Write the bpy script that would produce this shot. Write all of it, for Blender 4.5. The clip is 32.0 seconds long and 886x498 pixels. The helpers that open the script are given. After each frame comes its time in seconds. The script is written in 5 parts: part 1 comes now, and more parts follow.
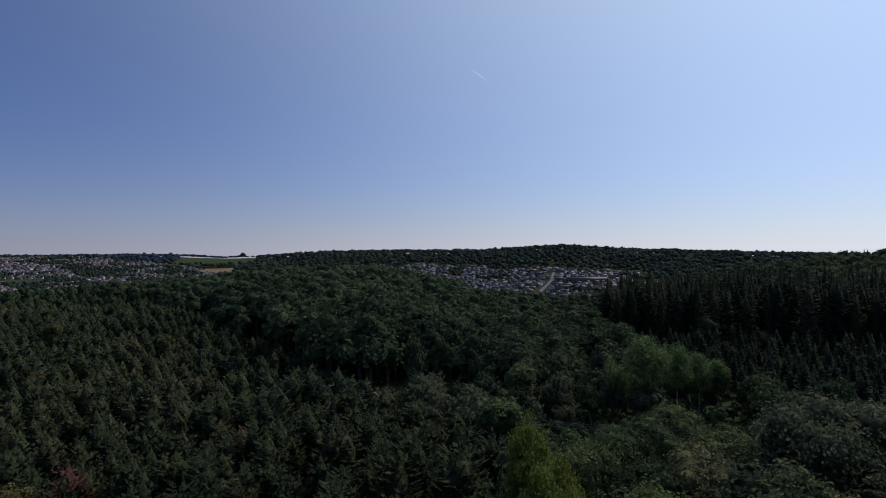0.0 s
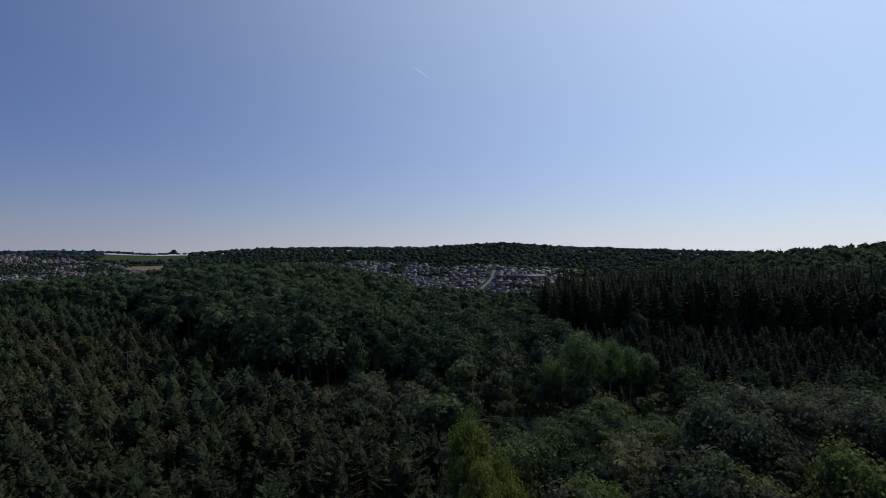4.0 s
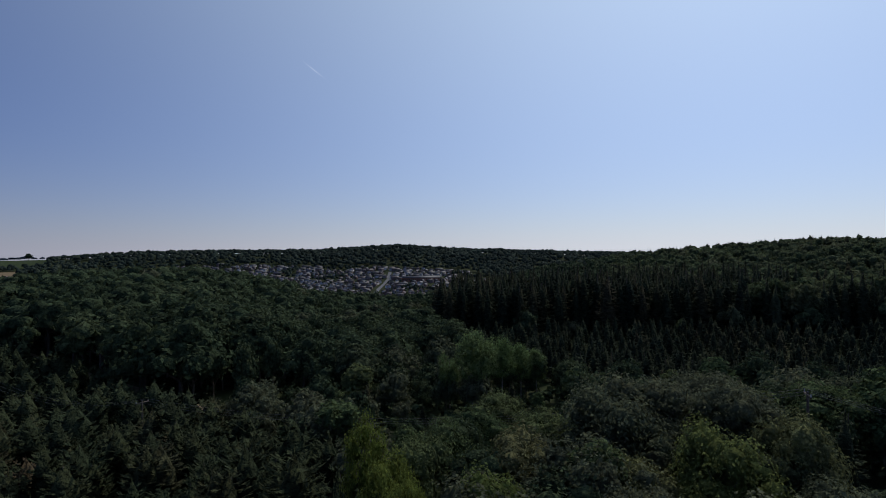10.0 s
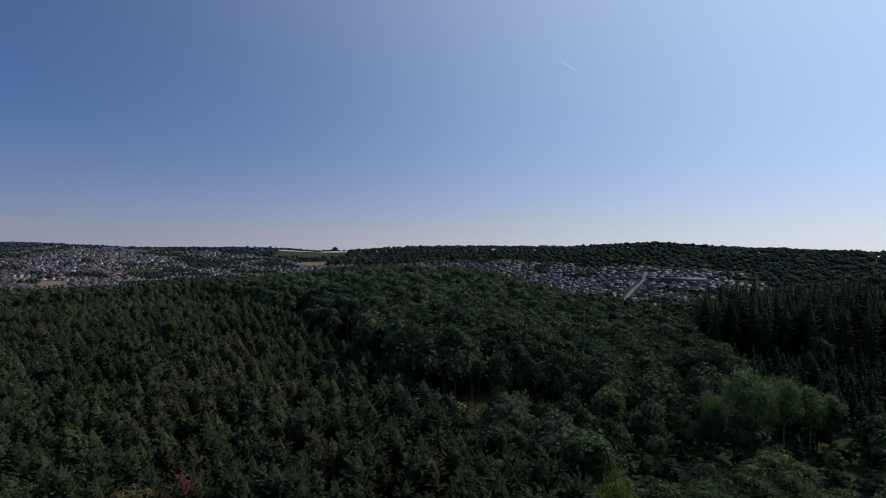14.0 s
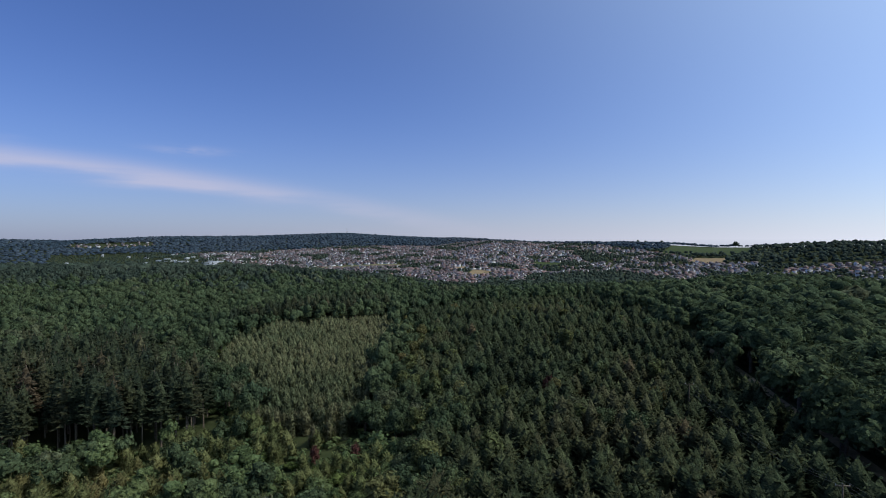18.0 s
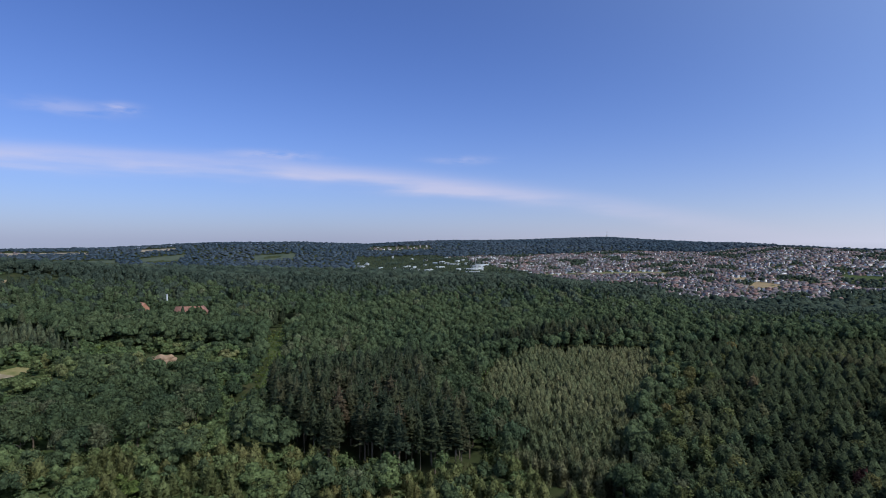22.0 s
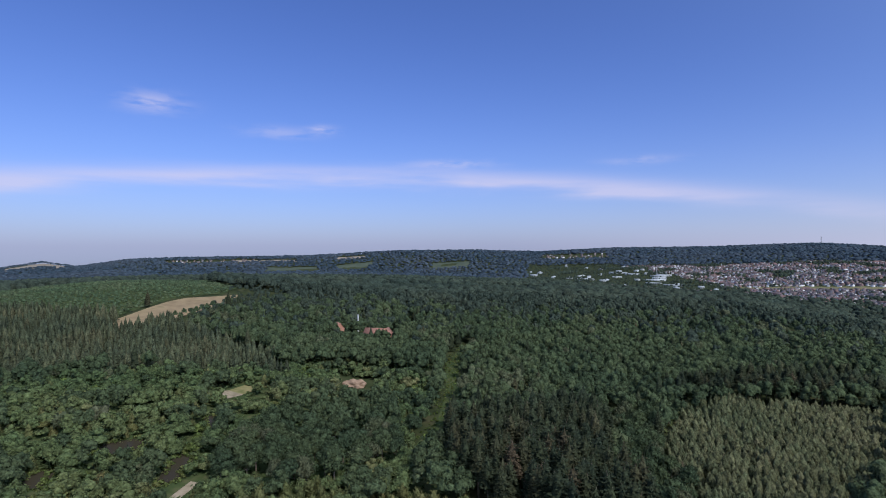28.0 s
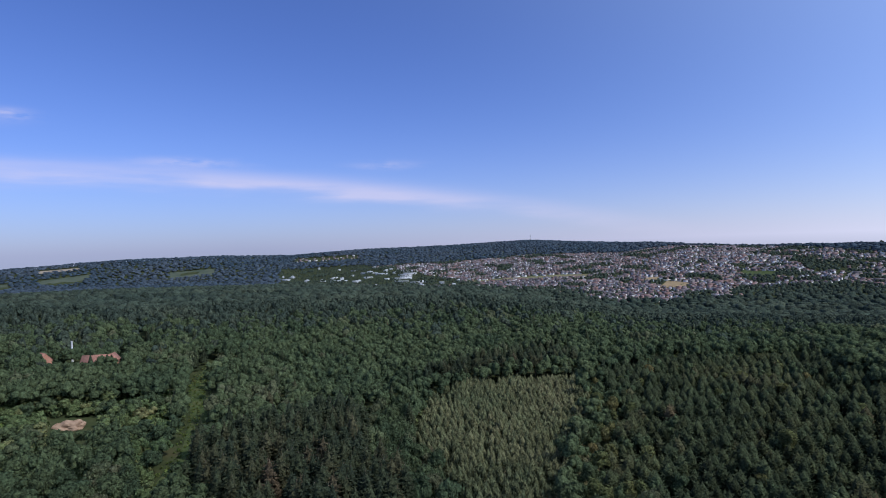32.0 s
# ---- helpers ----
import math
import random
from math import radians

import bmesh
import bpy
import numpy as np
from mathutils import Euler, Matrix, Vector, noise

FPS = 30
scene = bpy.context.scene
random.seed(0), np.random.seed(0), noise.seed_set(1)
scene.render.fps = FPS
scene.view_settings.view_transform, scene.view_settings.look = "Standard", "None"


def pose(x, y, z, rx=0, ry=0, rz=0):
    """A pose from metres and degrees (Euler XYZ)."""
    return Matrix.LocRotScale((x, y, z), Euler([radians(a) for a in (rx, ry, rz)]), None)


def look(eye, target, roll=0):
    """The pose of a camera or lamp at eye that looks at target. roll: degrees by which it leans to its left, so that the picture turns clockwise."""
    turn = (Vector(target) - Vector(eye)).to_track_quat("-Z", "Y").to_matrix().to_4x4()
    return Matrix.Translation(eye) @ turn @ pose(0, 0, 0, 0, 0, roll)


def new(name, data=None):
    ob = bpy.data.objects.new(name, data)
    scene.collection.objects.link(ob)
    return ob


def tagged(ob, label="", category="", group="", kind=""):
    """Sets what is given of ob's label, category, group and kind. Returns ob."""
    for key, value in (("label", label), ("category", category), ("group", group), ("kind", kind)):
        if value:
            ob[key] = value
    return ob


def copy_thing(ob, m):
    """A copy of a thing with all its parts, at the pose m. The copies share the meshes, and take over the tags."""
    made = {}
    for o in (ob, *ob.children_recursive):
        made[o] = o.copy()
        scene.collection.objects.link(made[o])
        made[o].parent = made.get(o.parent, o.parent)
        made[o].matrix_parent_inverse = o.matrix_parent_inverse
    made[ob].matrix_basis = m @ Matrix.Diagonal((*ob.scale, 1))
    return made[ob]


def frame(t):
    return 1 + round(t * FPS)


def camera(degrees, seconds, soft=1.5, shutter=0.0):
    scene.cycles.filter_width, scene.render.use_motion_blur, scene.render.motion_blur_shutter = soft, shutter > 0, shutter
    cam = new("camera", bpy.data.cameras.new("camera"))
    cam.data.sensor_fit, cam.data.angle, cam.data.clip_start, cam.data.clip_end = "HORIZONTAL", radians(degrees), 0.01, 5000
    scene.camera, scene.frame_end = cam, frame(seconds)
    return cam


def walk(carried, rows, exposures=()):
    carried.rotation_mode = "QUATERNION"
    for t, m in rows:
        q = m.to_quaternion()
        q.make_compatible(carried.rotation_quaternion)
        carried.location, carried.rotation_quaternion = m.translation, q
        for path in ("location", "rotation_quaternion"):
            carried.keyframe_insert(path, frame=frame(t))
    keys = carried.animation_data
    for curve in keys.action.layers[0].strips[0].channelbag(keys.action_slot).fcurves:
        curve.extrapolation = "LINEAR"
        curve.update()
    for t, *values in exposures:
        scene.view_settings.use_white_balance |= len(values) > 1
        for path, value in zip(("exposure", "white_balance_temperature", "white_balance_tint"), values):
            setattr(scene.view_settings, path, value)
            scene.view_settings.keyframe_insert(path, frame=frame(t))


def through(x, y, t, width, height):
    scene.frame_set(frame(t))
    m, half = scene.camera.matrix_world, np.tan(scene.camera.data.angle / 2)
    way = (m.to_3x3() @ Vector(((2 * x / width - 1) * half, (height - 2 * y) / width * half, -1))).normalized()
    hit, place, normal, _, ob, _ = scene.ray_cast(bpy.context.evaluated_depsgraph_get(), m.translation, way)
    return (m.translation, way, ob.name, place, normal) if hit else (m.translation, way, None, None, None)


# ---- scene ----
cam = camera(78.5, 32.0, 1.0)
PATH = [
    (0, pose(0, 0, 41.00, 90.24, 0, -1.66) @ pose(0, 0, 0, 0, 0, -0.48)),
    (0.5, pose(0, 0, 41.00, 90.17, 0, -2.02) @ pose(0, 0, 0, 0, 0, -0.40)),
    (1, pose(0, 0, 41.00, 90.07, 0, -2.58) @ pose(0, 0, 0, 0, 0, -0.39)),
    (1.5, pose(0, 0, 41.00, 90.01, 0, -3.14) @ pose(0, 0, 0, 0, 0, -0.45)),
    (2, pose(0, 0, 41.00, 90.04, 0, -3.87) @ pose(0, 0, 0, 0, 0, -0.51)),
    (2.5, pose(0, 0, 41.00, 90.05, 0, -4.68) @ pose(0, 0, 0, 0, 0, -0.39)),
    (3, pose(0, 0, 41.00, 90.02, 0, -5.68) @ pose(0, 0, 0, 0, 0, -0.33)),
    (3.5, pose(0, 0, 41.00, 89.97, 0, -6.76) @ pose(0, 0, 0, 0, 0, -0.31)),
    (4, pose(0, 0, 41.00, 89.96, 0, -7.80) @ pose(0, 0, 0, 0, 0, -0.29)),
    (4.5, pose(0, 0, 41.00, 89.96, 0, -8.81) @ pose(0, 0, 0, 0, 0, -0.28)),
    (6.5, pose(0, 0, 41.00, 90.10, 0, -12.50) @ pose(0, 0, 0, 0, 0, -0.38)),
    (7, pose(0, 0, 41.00, 90.12, 0, -13.33) @ pose(0, 0, 0, 0, 0, -0.44)),
    (7.5, pose(0, 0, 41.00, 90.11, 0, -14.21) @ pose(0, 0, 0, 0, 0, -0.45)),
    (8, pose(0, 0, 41.00, 90.14, 0, -15.08) @ pose(0, 0, 0, 0, 0, -0.48)),
    (8.5, pose(0, 0, 41.00, 90.14, 0, -15.95) @ pose(0, 0, 0, 0, 0, -0.46)),
    (9, pose(0, 0, 41.00, 90.12, 0, -17.15) @ pose(0, 0, 0, 0, 0, -0.53)),
    (9.5, pose(0, 0, 41.00, 90.07, 0, -18.02) @ pose(0, 0, 0, 0, 0, -0.58)),
    (10, pose(0, 0, 41.00, 90.07, 0, -18.79) @ pose(0, 0, 0, 0, 0, -0.60)),
    (10.5, pose(0, 0, 41.00, 90.06, 0, -19.48) @ pose(0, 0, 0, 0, 0, -0.62)),
    (11, pose(0, 0, 40.95, 90.10, 0, -16.01) @ pose(0, 0, 0, 0, 0, -0.31)),
    (11.5, pose(0, 0, 41.43, 90.08, 0, -13.96) @ pose(0, 0, 0, 0, 0, -0.28)),
    (12, pose(0, 0, 41.94, 90.07, 0, -11.77) @ pose(0, 0, 0, 0, 0, -0.10)),
    (12.5, pose(0, 0, 42.84, 89.95, 0, -6.96) @ pose(0, 0, 0, 0, 0, 0.24)),
    (13, pose(0, 0, 43.84, 89.76, 0, -2.09) @ pose(0, 0, 0, 0, 0, 0.37)),
    (13.5, pose(0, 0, 44.84, 89.66, 0, 2.53) @ pose(0, 0, 0, 0, 0, 0.49)),
    (14, pose(0, 0, 45.33, 89.74, 0, 7.35) @ pose(0, 0, 0, 0, 0, 0.12)),
    (14.5, pose(0, 0, 46.18, 89.60, 0, 13.50) @ pose(0, 0, 0, 0, 0, 0.12)),
    (15, pose(0, 0, 47.25, 89.31, 0, 19.99) @ pose(0, 0, 0, 0, 0, 0.25)),
    (15.5, pose(0, 0, 48.40, 89.15, 0, 26.20) @ pose(0, 0, 0, 0, 0, 0.22)),
    (17.5, pose(0, 0, 52.84, 88.91, 0, 43.71) @ pose(0, 0, 0, 0, 0, 0.16)),
    (18, pose(0, 0, 54.56, 88.92, 0, 46.97) @ pose(0, 0, 0, 0, 0, -0.06)),
    (18.5, pose(0, 0, 56.34, 88.96, 0, 51.00) @ pose(0, 0, 0, 0, 0, -0.00)),
    (19, pose(0, 0, 58.13, 88.95, 0, 54.78) @ pose(0, 0, 0, 0, 0, -0.02)),
    (19.5, pose(0, 0, 59.97, 88.97, 0, 58.09) @ pose(0, 0, 0, 0, 0, -0.09)),
    (20, pose(0, 0, 61.82, 88.99, 0, 61.06) @ pose(0, 0, 0, 0, 0, -0.12)),
    (20.5, pose(0, 0, 63.57, 89.05, 0, 63.98) @ pose(0, 0, 0, 0, 0, -0.09)),
    (21, pose(0, 0, 65.33, 89.06, 0, 67.22) @ pose(0, 0, 0, 0, 0, -0.06)),
    (21.5, pose(0, 0, 67.13, 89.09, 0, 70.58) @ pose(0, 0, 0, 0, 0, 0.01)),
    (22, pose(0, 0, 68.94, 89.11, 0, 73.82) @ pose(0, 0, 0, 0, 0, 0.11)),
    (22.5, pose(0, 0, 70.62, 89.14, 0, 77.06) @ pose(0, 0, 0, 0, 0, 0.22)),
    (23, pose(0, 0, 72.30, 89.17, 0, 80.43) @ pose(0, 0, 0, 0, 0, 0.29)),
    (23.5, pose(0, 0, 73.93, 89.17, 0, 83.95) @ pose(0, 0, 0, 0, 0, 0.34)),
    (24, pose(0, 0, 75.56, 89.21, 0, 87.10) @ pose(0, 0, 0, 0, 0, 0.34)),
    (24.5, pose(0, 0, 77.30, 89.19, 0, 89.81) @ pose(0, 0, 0, 0, 0, 0.31)),
    (25, pose(0, 0, 79.04, 89.21, 0, 91.99) @ pose(0, 0, 0, 0, 0, 0.25)),
    (25.5, pose(0, 0, 80.74, 89.19, 0, 94.33) @ pose(0, 0, 0, 0, 0, 0.26)),
    (26.5, pose(0, 0, 83.20, 89.40, 0, 94.20) @ pose(0, 0, 0, 0, 0, 0.08)),
    (27.5, pose(0, 0, 85.22, 89.62, 0, 91.98) @ pose(0, 0, 0, 0, 0, -0.09)),
    (28, pose(0, 0, 85.56, 89.65, 0, 91.90) @ pose(0, 0, 0, 0, 0, -0.16)),
    (28.5, pose(0, 0, 85.89, 89.61, 0, 92.14) @ pose(0, 0, 0, 0, 0, -0.12)),
    (29, pose(0, 0, 86.23, 89.54, 0, 92.36) @ pose(0, 0, 0, 0, 0, -0.21)),
    (29.5, pose(0, 0, 86.40, 89.44, 0, 92.62) @ pose(0, 0, 0, 0, 0, -0.20)),
    (30, pose(0, 0, 86.57, 89.35, 0, 92.92) @ pose(0, 0, 0, 0, 0, -0.18)),
    (30.5, pose(0, 0, 86.74, 89.26, 0, 93.25) @ pose(0, 0, 0, 0, 0, -0.19)),
    (31, pose(0, 0, 86.91, 89.15, 0, 93.59) @ pose(0, 0, 0, 0, 0, -0.21)),
    (31.5, pose(0, 0, 86.77, 89.23, 0, 90.44) @ pose(0, 0, 0, 0, 0, -0.27)),
    (31.6, pose(0, 0, 86.90, 89.30, 0, 87.60) @ pose(0, 0, 0, 0, 0, -0.40)),
    (31.8, pose(0, 0, 87.10, 89.36, 0, 77.50) @ pose(0, 0, 0, 0, 0, -1.1)),
    (32, pose(0, 0, 87.27, 89.47, 0, 66.18) @ pose(0, 0, 0, 0, 0, -1.85)),
]
walk(cam, PATH, [(0, -0.93, 6500, 13), (6.5, -1.05, 6500, 13), (10.5, -1.09, 6500, 13), (12, -1.12, 6500, 13), (13, -1.12, 6500, 13), (14, -0.90, 6500, 13), (15.5, -0.60, 6500, 10), (18.5, -0.10, 6550, 8), (24, 0.03, 6400, 12), (32, 0.08, 6250, 15)])

# ---------------------------------------------------------------- light
SUN_AZ, SUN_EL = 52.0, 47.0
world = bpy.data.worlds.new("sky")
scene.world = world
world.use_nodes = True
wn, wl = world.node_tree.nodes, world.node_tree.links
bg = wn["Background"]
sky = wn.new("ShaderNodeTexSky")
sky.sky_type, sky.sun_disc = "NISHITA", False
sky.sun_elevation, sky.sun_rotation = radians(SUN_EL), radians(SUN_AZ)
sky.altitude, sky.air_density, sky.dust_density, sky.ozone_density = 200, 1.0, 0.6, 2.0


def wmath(op, a, b=None, c=None):
    """One step of sums on the sky's direction."""
    n = wn.new("ShaderNodeMath")
    n.operation = op
    for k, v in enumerate((a, b, c)):
        if v is not None:
            if isinstance(v, (int, float)):
                n.inputs[k].default_value = v
            else:
                wl.new(v, n.inputs[k])
    return n.outputs[0]


# thin bands of high cloud low over the western hills, and a few torn wisps above them
way = wn.new("ShaderNodeTexCoord").outputs["Generated"]
xyz = wn.new("ShaderNodeSeparateXYZ")
wl.new(way, xyz.inputs[0])
turn = wmath("MULTIPLY", wmath("ARCTAN2", xyz.outputs[0], xyz.outputs[1]), 57.2958)
lift = xyz.outputs[2]
u = wmath("DIVIDE", wmath("ADD", turn, 94.0), 40.0)
core = wmath("SUBTRACT", wmath("MULTIPLY_ADD", u, -0.020, 0.124), wmath("MULTIPLY", wmath("MULTIPLY", u, u), 0.052))
stretch = wn.new("ShaderNodeMapping")
stretch.inputs["Scale"].default_value = (5, 5, 42)
wl.new(way, stretch.inputs[0])
streak = wn.new("ShaderNodeTexNoise")
streak.inputs["Scale"].default_value, streak.inputs["Detail"].default_value = 1.0, 7
wl.new(stretch.outputs[0], streak.inputs["Vector"])
wander = wmath("MULTIPLY_ADD", streak.outputs["Fac"], 0.03, -0.015)
off = wmath("DIVIDE", wmath("SUBTRACT", wmath("ADD", lift, wander), core), 0.016)
band = wmath("POWER", 2.718, wmath("MULTIPLY", wmath("MULTIPLY", off, off), -1.0))
ends = wmath("SMOOTH_MIN", wmath("DIVIDE", wmath("SUBTRACT", -36.0, turn), 36.0), 1.0, 0.1)
band = wmath("MULTIPLY", band, wmath("MAXIMUM", ends, 0.0))
band = wmath("MULTIPLY", band, wmath("MULTIPLY_ADD", streak.outputs["Fac"], 1.3, -0.12))
wisp = wn.new("ShaderNodeTexNoise")
wisp.inputs["Scale"].default_value, wisp.inputs["Detail"].default_value = 1.0, 8
squash = wn.new("ShaderNodeMapping")
squash.inputs["Scale"].default_value = (14, 14, 60)
squash.inputs["Location"].default_value = (3.1, 0.7, 1.9)
wl.new(way, squash.inputs[0])
wl.new(squash.outputs[0], wisp.inputs["Vector"])
spots = None
for az0, lift0, broad_, tall_, much in ((-120.0, 0.228, 2.4, 0.014, 0.40), (-104.3, 0.204, 1.4, 0.007, 0.40), (-108.5, 0.196, 3.0, 0.010, 0.22), (-91.0, 0.148, 4.0, 0.007, 0.3), (-72.0, 0.146, 3.0, 0.007, 0.2)):
    p, q = wmath("DIVIDE", wmath("ADD", turn, -az0), broad_), wmath("DIVIDE", wmath("SUBTRACT", lift, lift0), tall_)
    one = wmath("MULTIPLY", wmath("POWER", 2.718, wmath("MULTIPLY", wmath("ADD", wmath("MULTIPLY", p, p), wmath("MULTIPLY", q, q)), -1.0)), much)
    spots = one if spots is None else wmath("ADD", spots, one)
tuft = wmath("MAXIMUM", wmath("MULTIPLY_ADD", wisp.outputs["Fac"], 6.5, -2.7), 0.0)
tuft = wmath("MULTIPLY", wmath("MINIMUM", tuft, 1.0), spots)
# one short vapour trail high over the southern town
along = wmath("DIVIDE", wmath("SUBTRACT", turn, 5.6), 0.7)
across = wmath("DIVIDE", wmath("SUBTRACT", lift, wmath("MULTIPLY_ADD", turn, -0.0112, 0.3717)), 0.0013)
trail = wmath("POWER", 2.718, wmath("MULTIPLY", wmath("ADD", wmath("MULTIPLY", along, along), wmath("MULTIPLY", across, across)), -1.0))
cover = wmath("MINIMUM", wmath("ADD", band, wmath("MULTIPLY", tuft, 1.3)), 0.65)
tone = wn.new("ShaderNodeMix")
tone.data_type, tone.blend_type = "RGBA", "MULTIPLY"
tone.inputs["Factor"].default_value = 1
tone.inputs["B"].default_value = (0.60, 0.77, 1.30, 1)
wl.new(sky.outputs[0], tone.inputs["A"])
mist = wn.new("ShaderNodeMix")
mist.data_type = "RGBA"
mist.inputs["B"].default_value = (3.7, 3.9, 5.6, 1)
wl.new(wmath("MULTIPLY", wmath("POWER", 2.718, wmath("DIVIDE", wmath("ABSOLUTE", lift), -0.08)), 0.6), mist.inputs["Factor"])
wl.new(tone.outputs["Result"], mist.inputs["A"])
tone = mist
# bright air round the sun, and pale haze low down on its side
dot = wn.new("ShaderNodeVectorMath")
dot.operation = "DOT_PRODUCT"
wl.new(way, dot.inputs[0])
dot.inputs[1].default_value = (math.sin(radians(SUN_AZ)) * math.cos(radians(SUN_EL)), math.cos(radians(SUN_AZ)) * math.cos(radians(SUN_EL)), math.sin(radians(SUN_EL)))
toward = dot.outputs["Value"]
glow = wmath("MULTIPLY", wmath("POWER", wmath("MAXIMUM", wmath("MULTIPLY_ADD", toward, 0.72, 0.28), 0.0), 3.3), 2.1)
low = wmath("MULTIPLY", wmath("POWER", 2.718, wmath("DIVIDE", wmath("ABSOLUTE", lift), -0.06)), wmath("MAXIMUM", wmath("MULTIPLY_ADD", toward, 1.9, 0.95), 0.0))
for fac, tint in ((trail, (2.2, 2.1, 1.8)), (glow, (4.6, 5.6, 5.1)), (low, (2.2, 2.1, 2.2))):
    layer = wn.new("ShaderNodeMix")
    layer.data_type, layer.blend_type = "RGBA", "ADD"
    layer.inputs["B"].default_value = (*tint, 1)
    wl.new(fac, layer.inputs["Factor"])
    layer.clamp_factor = False
    wl.new(tone.outputs["Result"], layer.inputs["A"])
    tone = layer
veil = wn.new("ShaderNodeMix")
veil.data_type = "RGBA"
veil.inputs["B"].default_value = (6.4, 6.2, 7.9, 1)
wl.new(cover, veil.inputs["Factor"])
wl.new(tone.outputs["Result"], veil.inputs["A"])
wl.new(veil.outputs["Result"], bg.inputs[0])
bg.inputs[1].default_value = 0.1
sun = new("sun", bpy.data.lights.new("sun", "SUN"))
sun.data.energy, sun.data.angle, sun.data.color = 3.4, radians(0.5), (1.0, 0.95, 0.87)
sun.matrix_world = look((0, 0, 300), (-300 * math.sin(radians(SUN_AZ)), -300 * math.cos(radians(SUN_AZ)), 300 - 300 * math.tan(radians(SUN_EL))))


# ---------------------------------------------------------------- materials
def material(name, rough=0.8):
    m = bpy.data.materials.new(name)
    m.use_nodes = True
    b = m.node_tree.nodes["Principled BSDF"]
    b.inputs["Roughness"].default_value = rough
    b.inputs["Specular IOR Level"].default_value = 0.3 if rough < 0.85 else 0.06
    return m, m.node_tree.nodes, m.node_tree.links, b


def ramp(n, stops):
    r = n.new("ShaderNodeValToRGB")
    e = r.color_ramp.elements
    while len(e) < len(stops):
        e.new(0.5)
    for k, (p, c) in enumerate(stops):
        e[k].position, e[k].color = p, (*c, 1)
    return r


def foliage(name, stops, through=0.3, grain=1.1, relief=1.5, depth=0.9, mottle=2.5):
    """Leaves: a colour for each plant from its own tint, leaf grain, and some light let through."""
    m, n, l, b = material(name, 0.9)
    b.inputs["Specular IOR Level"].default_value = 0.04
    at = n.new("ShaderNodeAttribute")
    at.attribute_name = "tint"
    info = n.new("ShaderNodeObjectInfo")
    add = n.new("ShaderNodeMath")
    lone = n.new("ShaderNodeMath")
    lone.operation = "LESS_THAN"
    lone.inputs[1].default_value = 0.0005
    l.new(at.outputs["Fac"], lone.inputs[0])
    own = n.new("ShaderNodeMath")
    own.operation = "MULTIPLY"
    l.new(lone.outputs[0], own.inputs[0])
    l.new(info.outputs["Random"], own.inputs[1])
    l.new(at.outputs["Fac"], add.inputs[0])
    l.new(own.outputs[0], add.inputs[1])
    fr = n.new("ShaderNodeMath")
    fr.operation = "FRACT"
    l.new(add.outputs[0], fr.inputs[0])
    r = ramp(n, stops)
    l.new(fr.outputs[0], r.inputs[0])
    geo = n.new("ShaderNodeNewGeometry")
    tex = n.new("ShaderNodeTexNoise")
    tex.inputs["Scale"].default_value = grain
    tex.inputs["Detail"].default_value = 3
    l.new(geo.outputs["Position"], tex.inputs["Vector"])
    mul = n.new("ShaderNodeMath")
    mul.operation = "MULTIPLY_ADD"
    mul.inputs[1].default_value, mul.inputs[2].default_value = 0.66, 0.67
    l.new(geo.outputs["Random Per Island"], mul.inputs[0])
    m2 = n.new("ShaderNodeMath")
    m2.operation = "MULTIPLY_ADD"
    m2.inputs[1].default_value, m2.inputs[2].default_value = mottle, -0.49 * mottle
    l.new(tex.outputs["Fac"], m2.inputs[0])
    s = n.new("ShaderNodeMath")
    l.new(mul.outputs[0], s.inputs[0])
    l.new(m2.outputs[0], s.inputs[1])
    mix = n.new("ShaderNodeMix")
    mix.data_type, mix.blend_type = "RGBA", "MULTIPLY"
    mix.inputs["Factor"].default_value = 1
    l.new(r.outputs[0], mix.inputs["A"])
    l.new(s.outputs[0], mix.inputs["B"])
    l.new(mix.outputs["Result"], b.inputs["Base Color"])
    tr = n.new("ShaderNodeBsdfTranslucent")
    l.new(mix.outputs["Result"], tr.inputs[0])
    ms = n.new("ShaderNodeMixShader")
    ms.inputs[0].default_value = through
    l.new(b.outputs[0], ms.inputs[1])
    l.new(tr.outputs[0], ms.inputs[2])
    l.new(ms.outputs[0], n["Material Output"].inputs[0])
    if relief:
        t2 = n.new("ShaderNodeTexNoise")
        t2.inputs["Scale"].default_value = relief
        t2.inputs["Detail"].default_value = 4
        l.new(geo.outputs["Position"], t2.inputs["Vector"])
        bp = n.new("ShaderNodeBump")
        bp.inputs["Strength"].default_value = 1
        bp.inputs["Distance"].default_value = depth
        l.new(t2.outputs["Fac"], bp.inputs["Height"])
        l.new(bp.outputs[0], b.inputs["Normal"])
        l.new(bp.outputs[0], tr.inputs["Normal"])
    return m


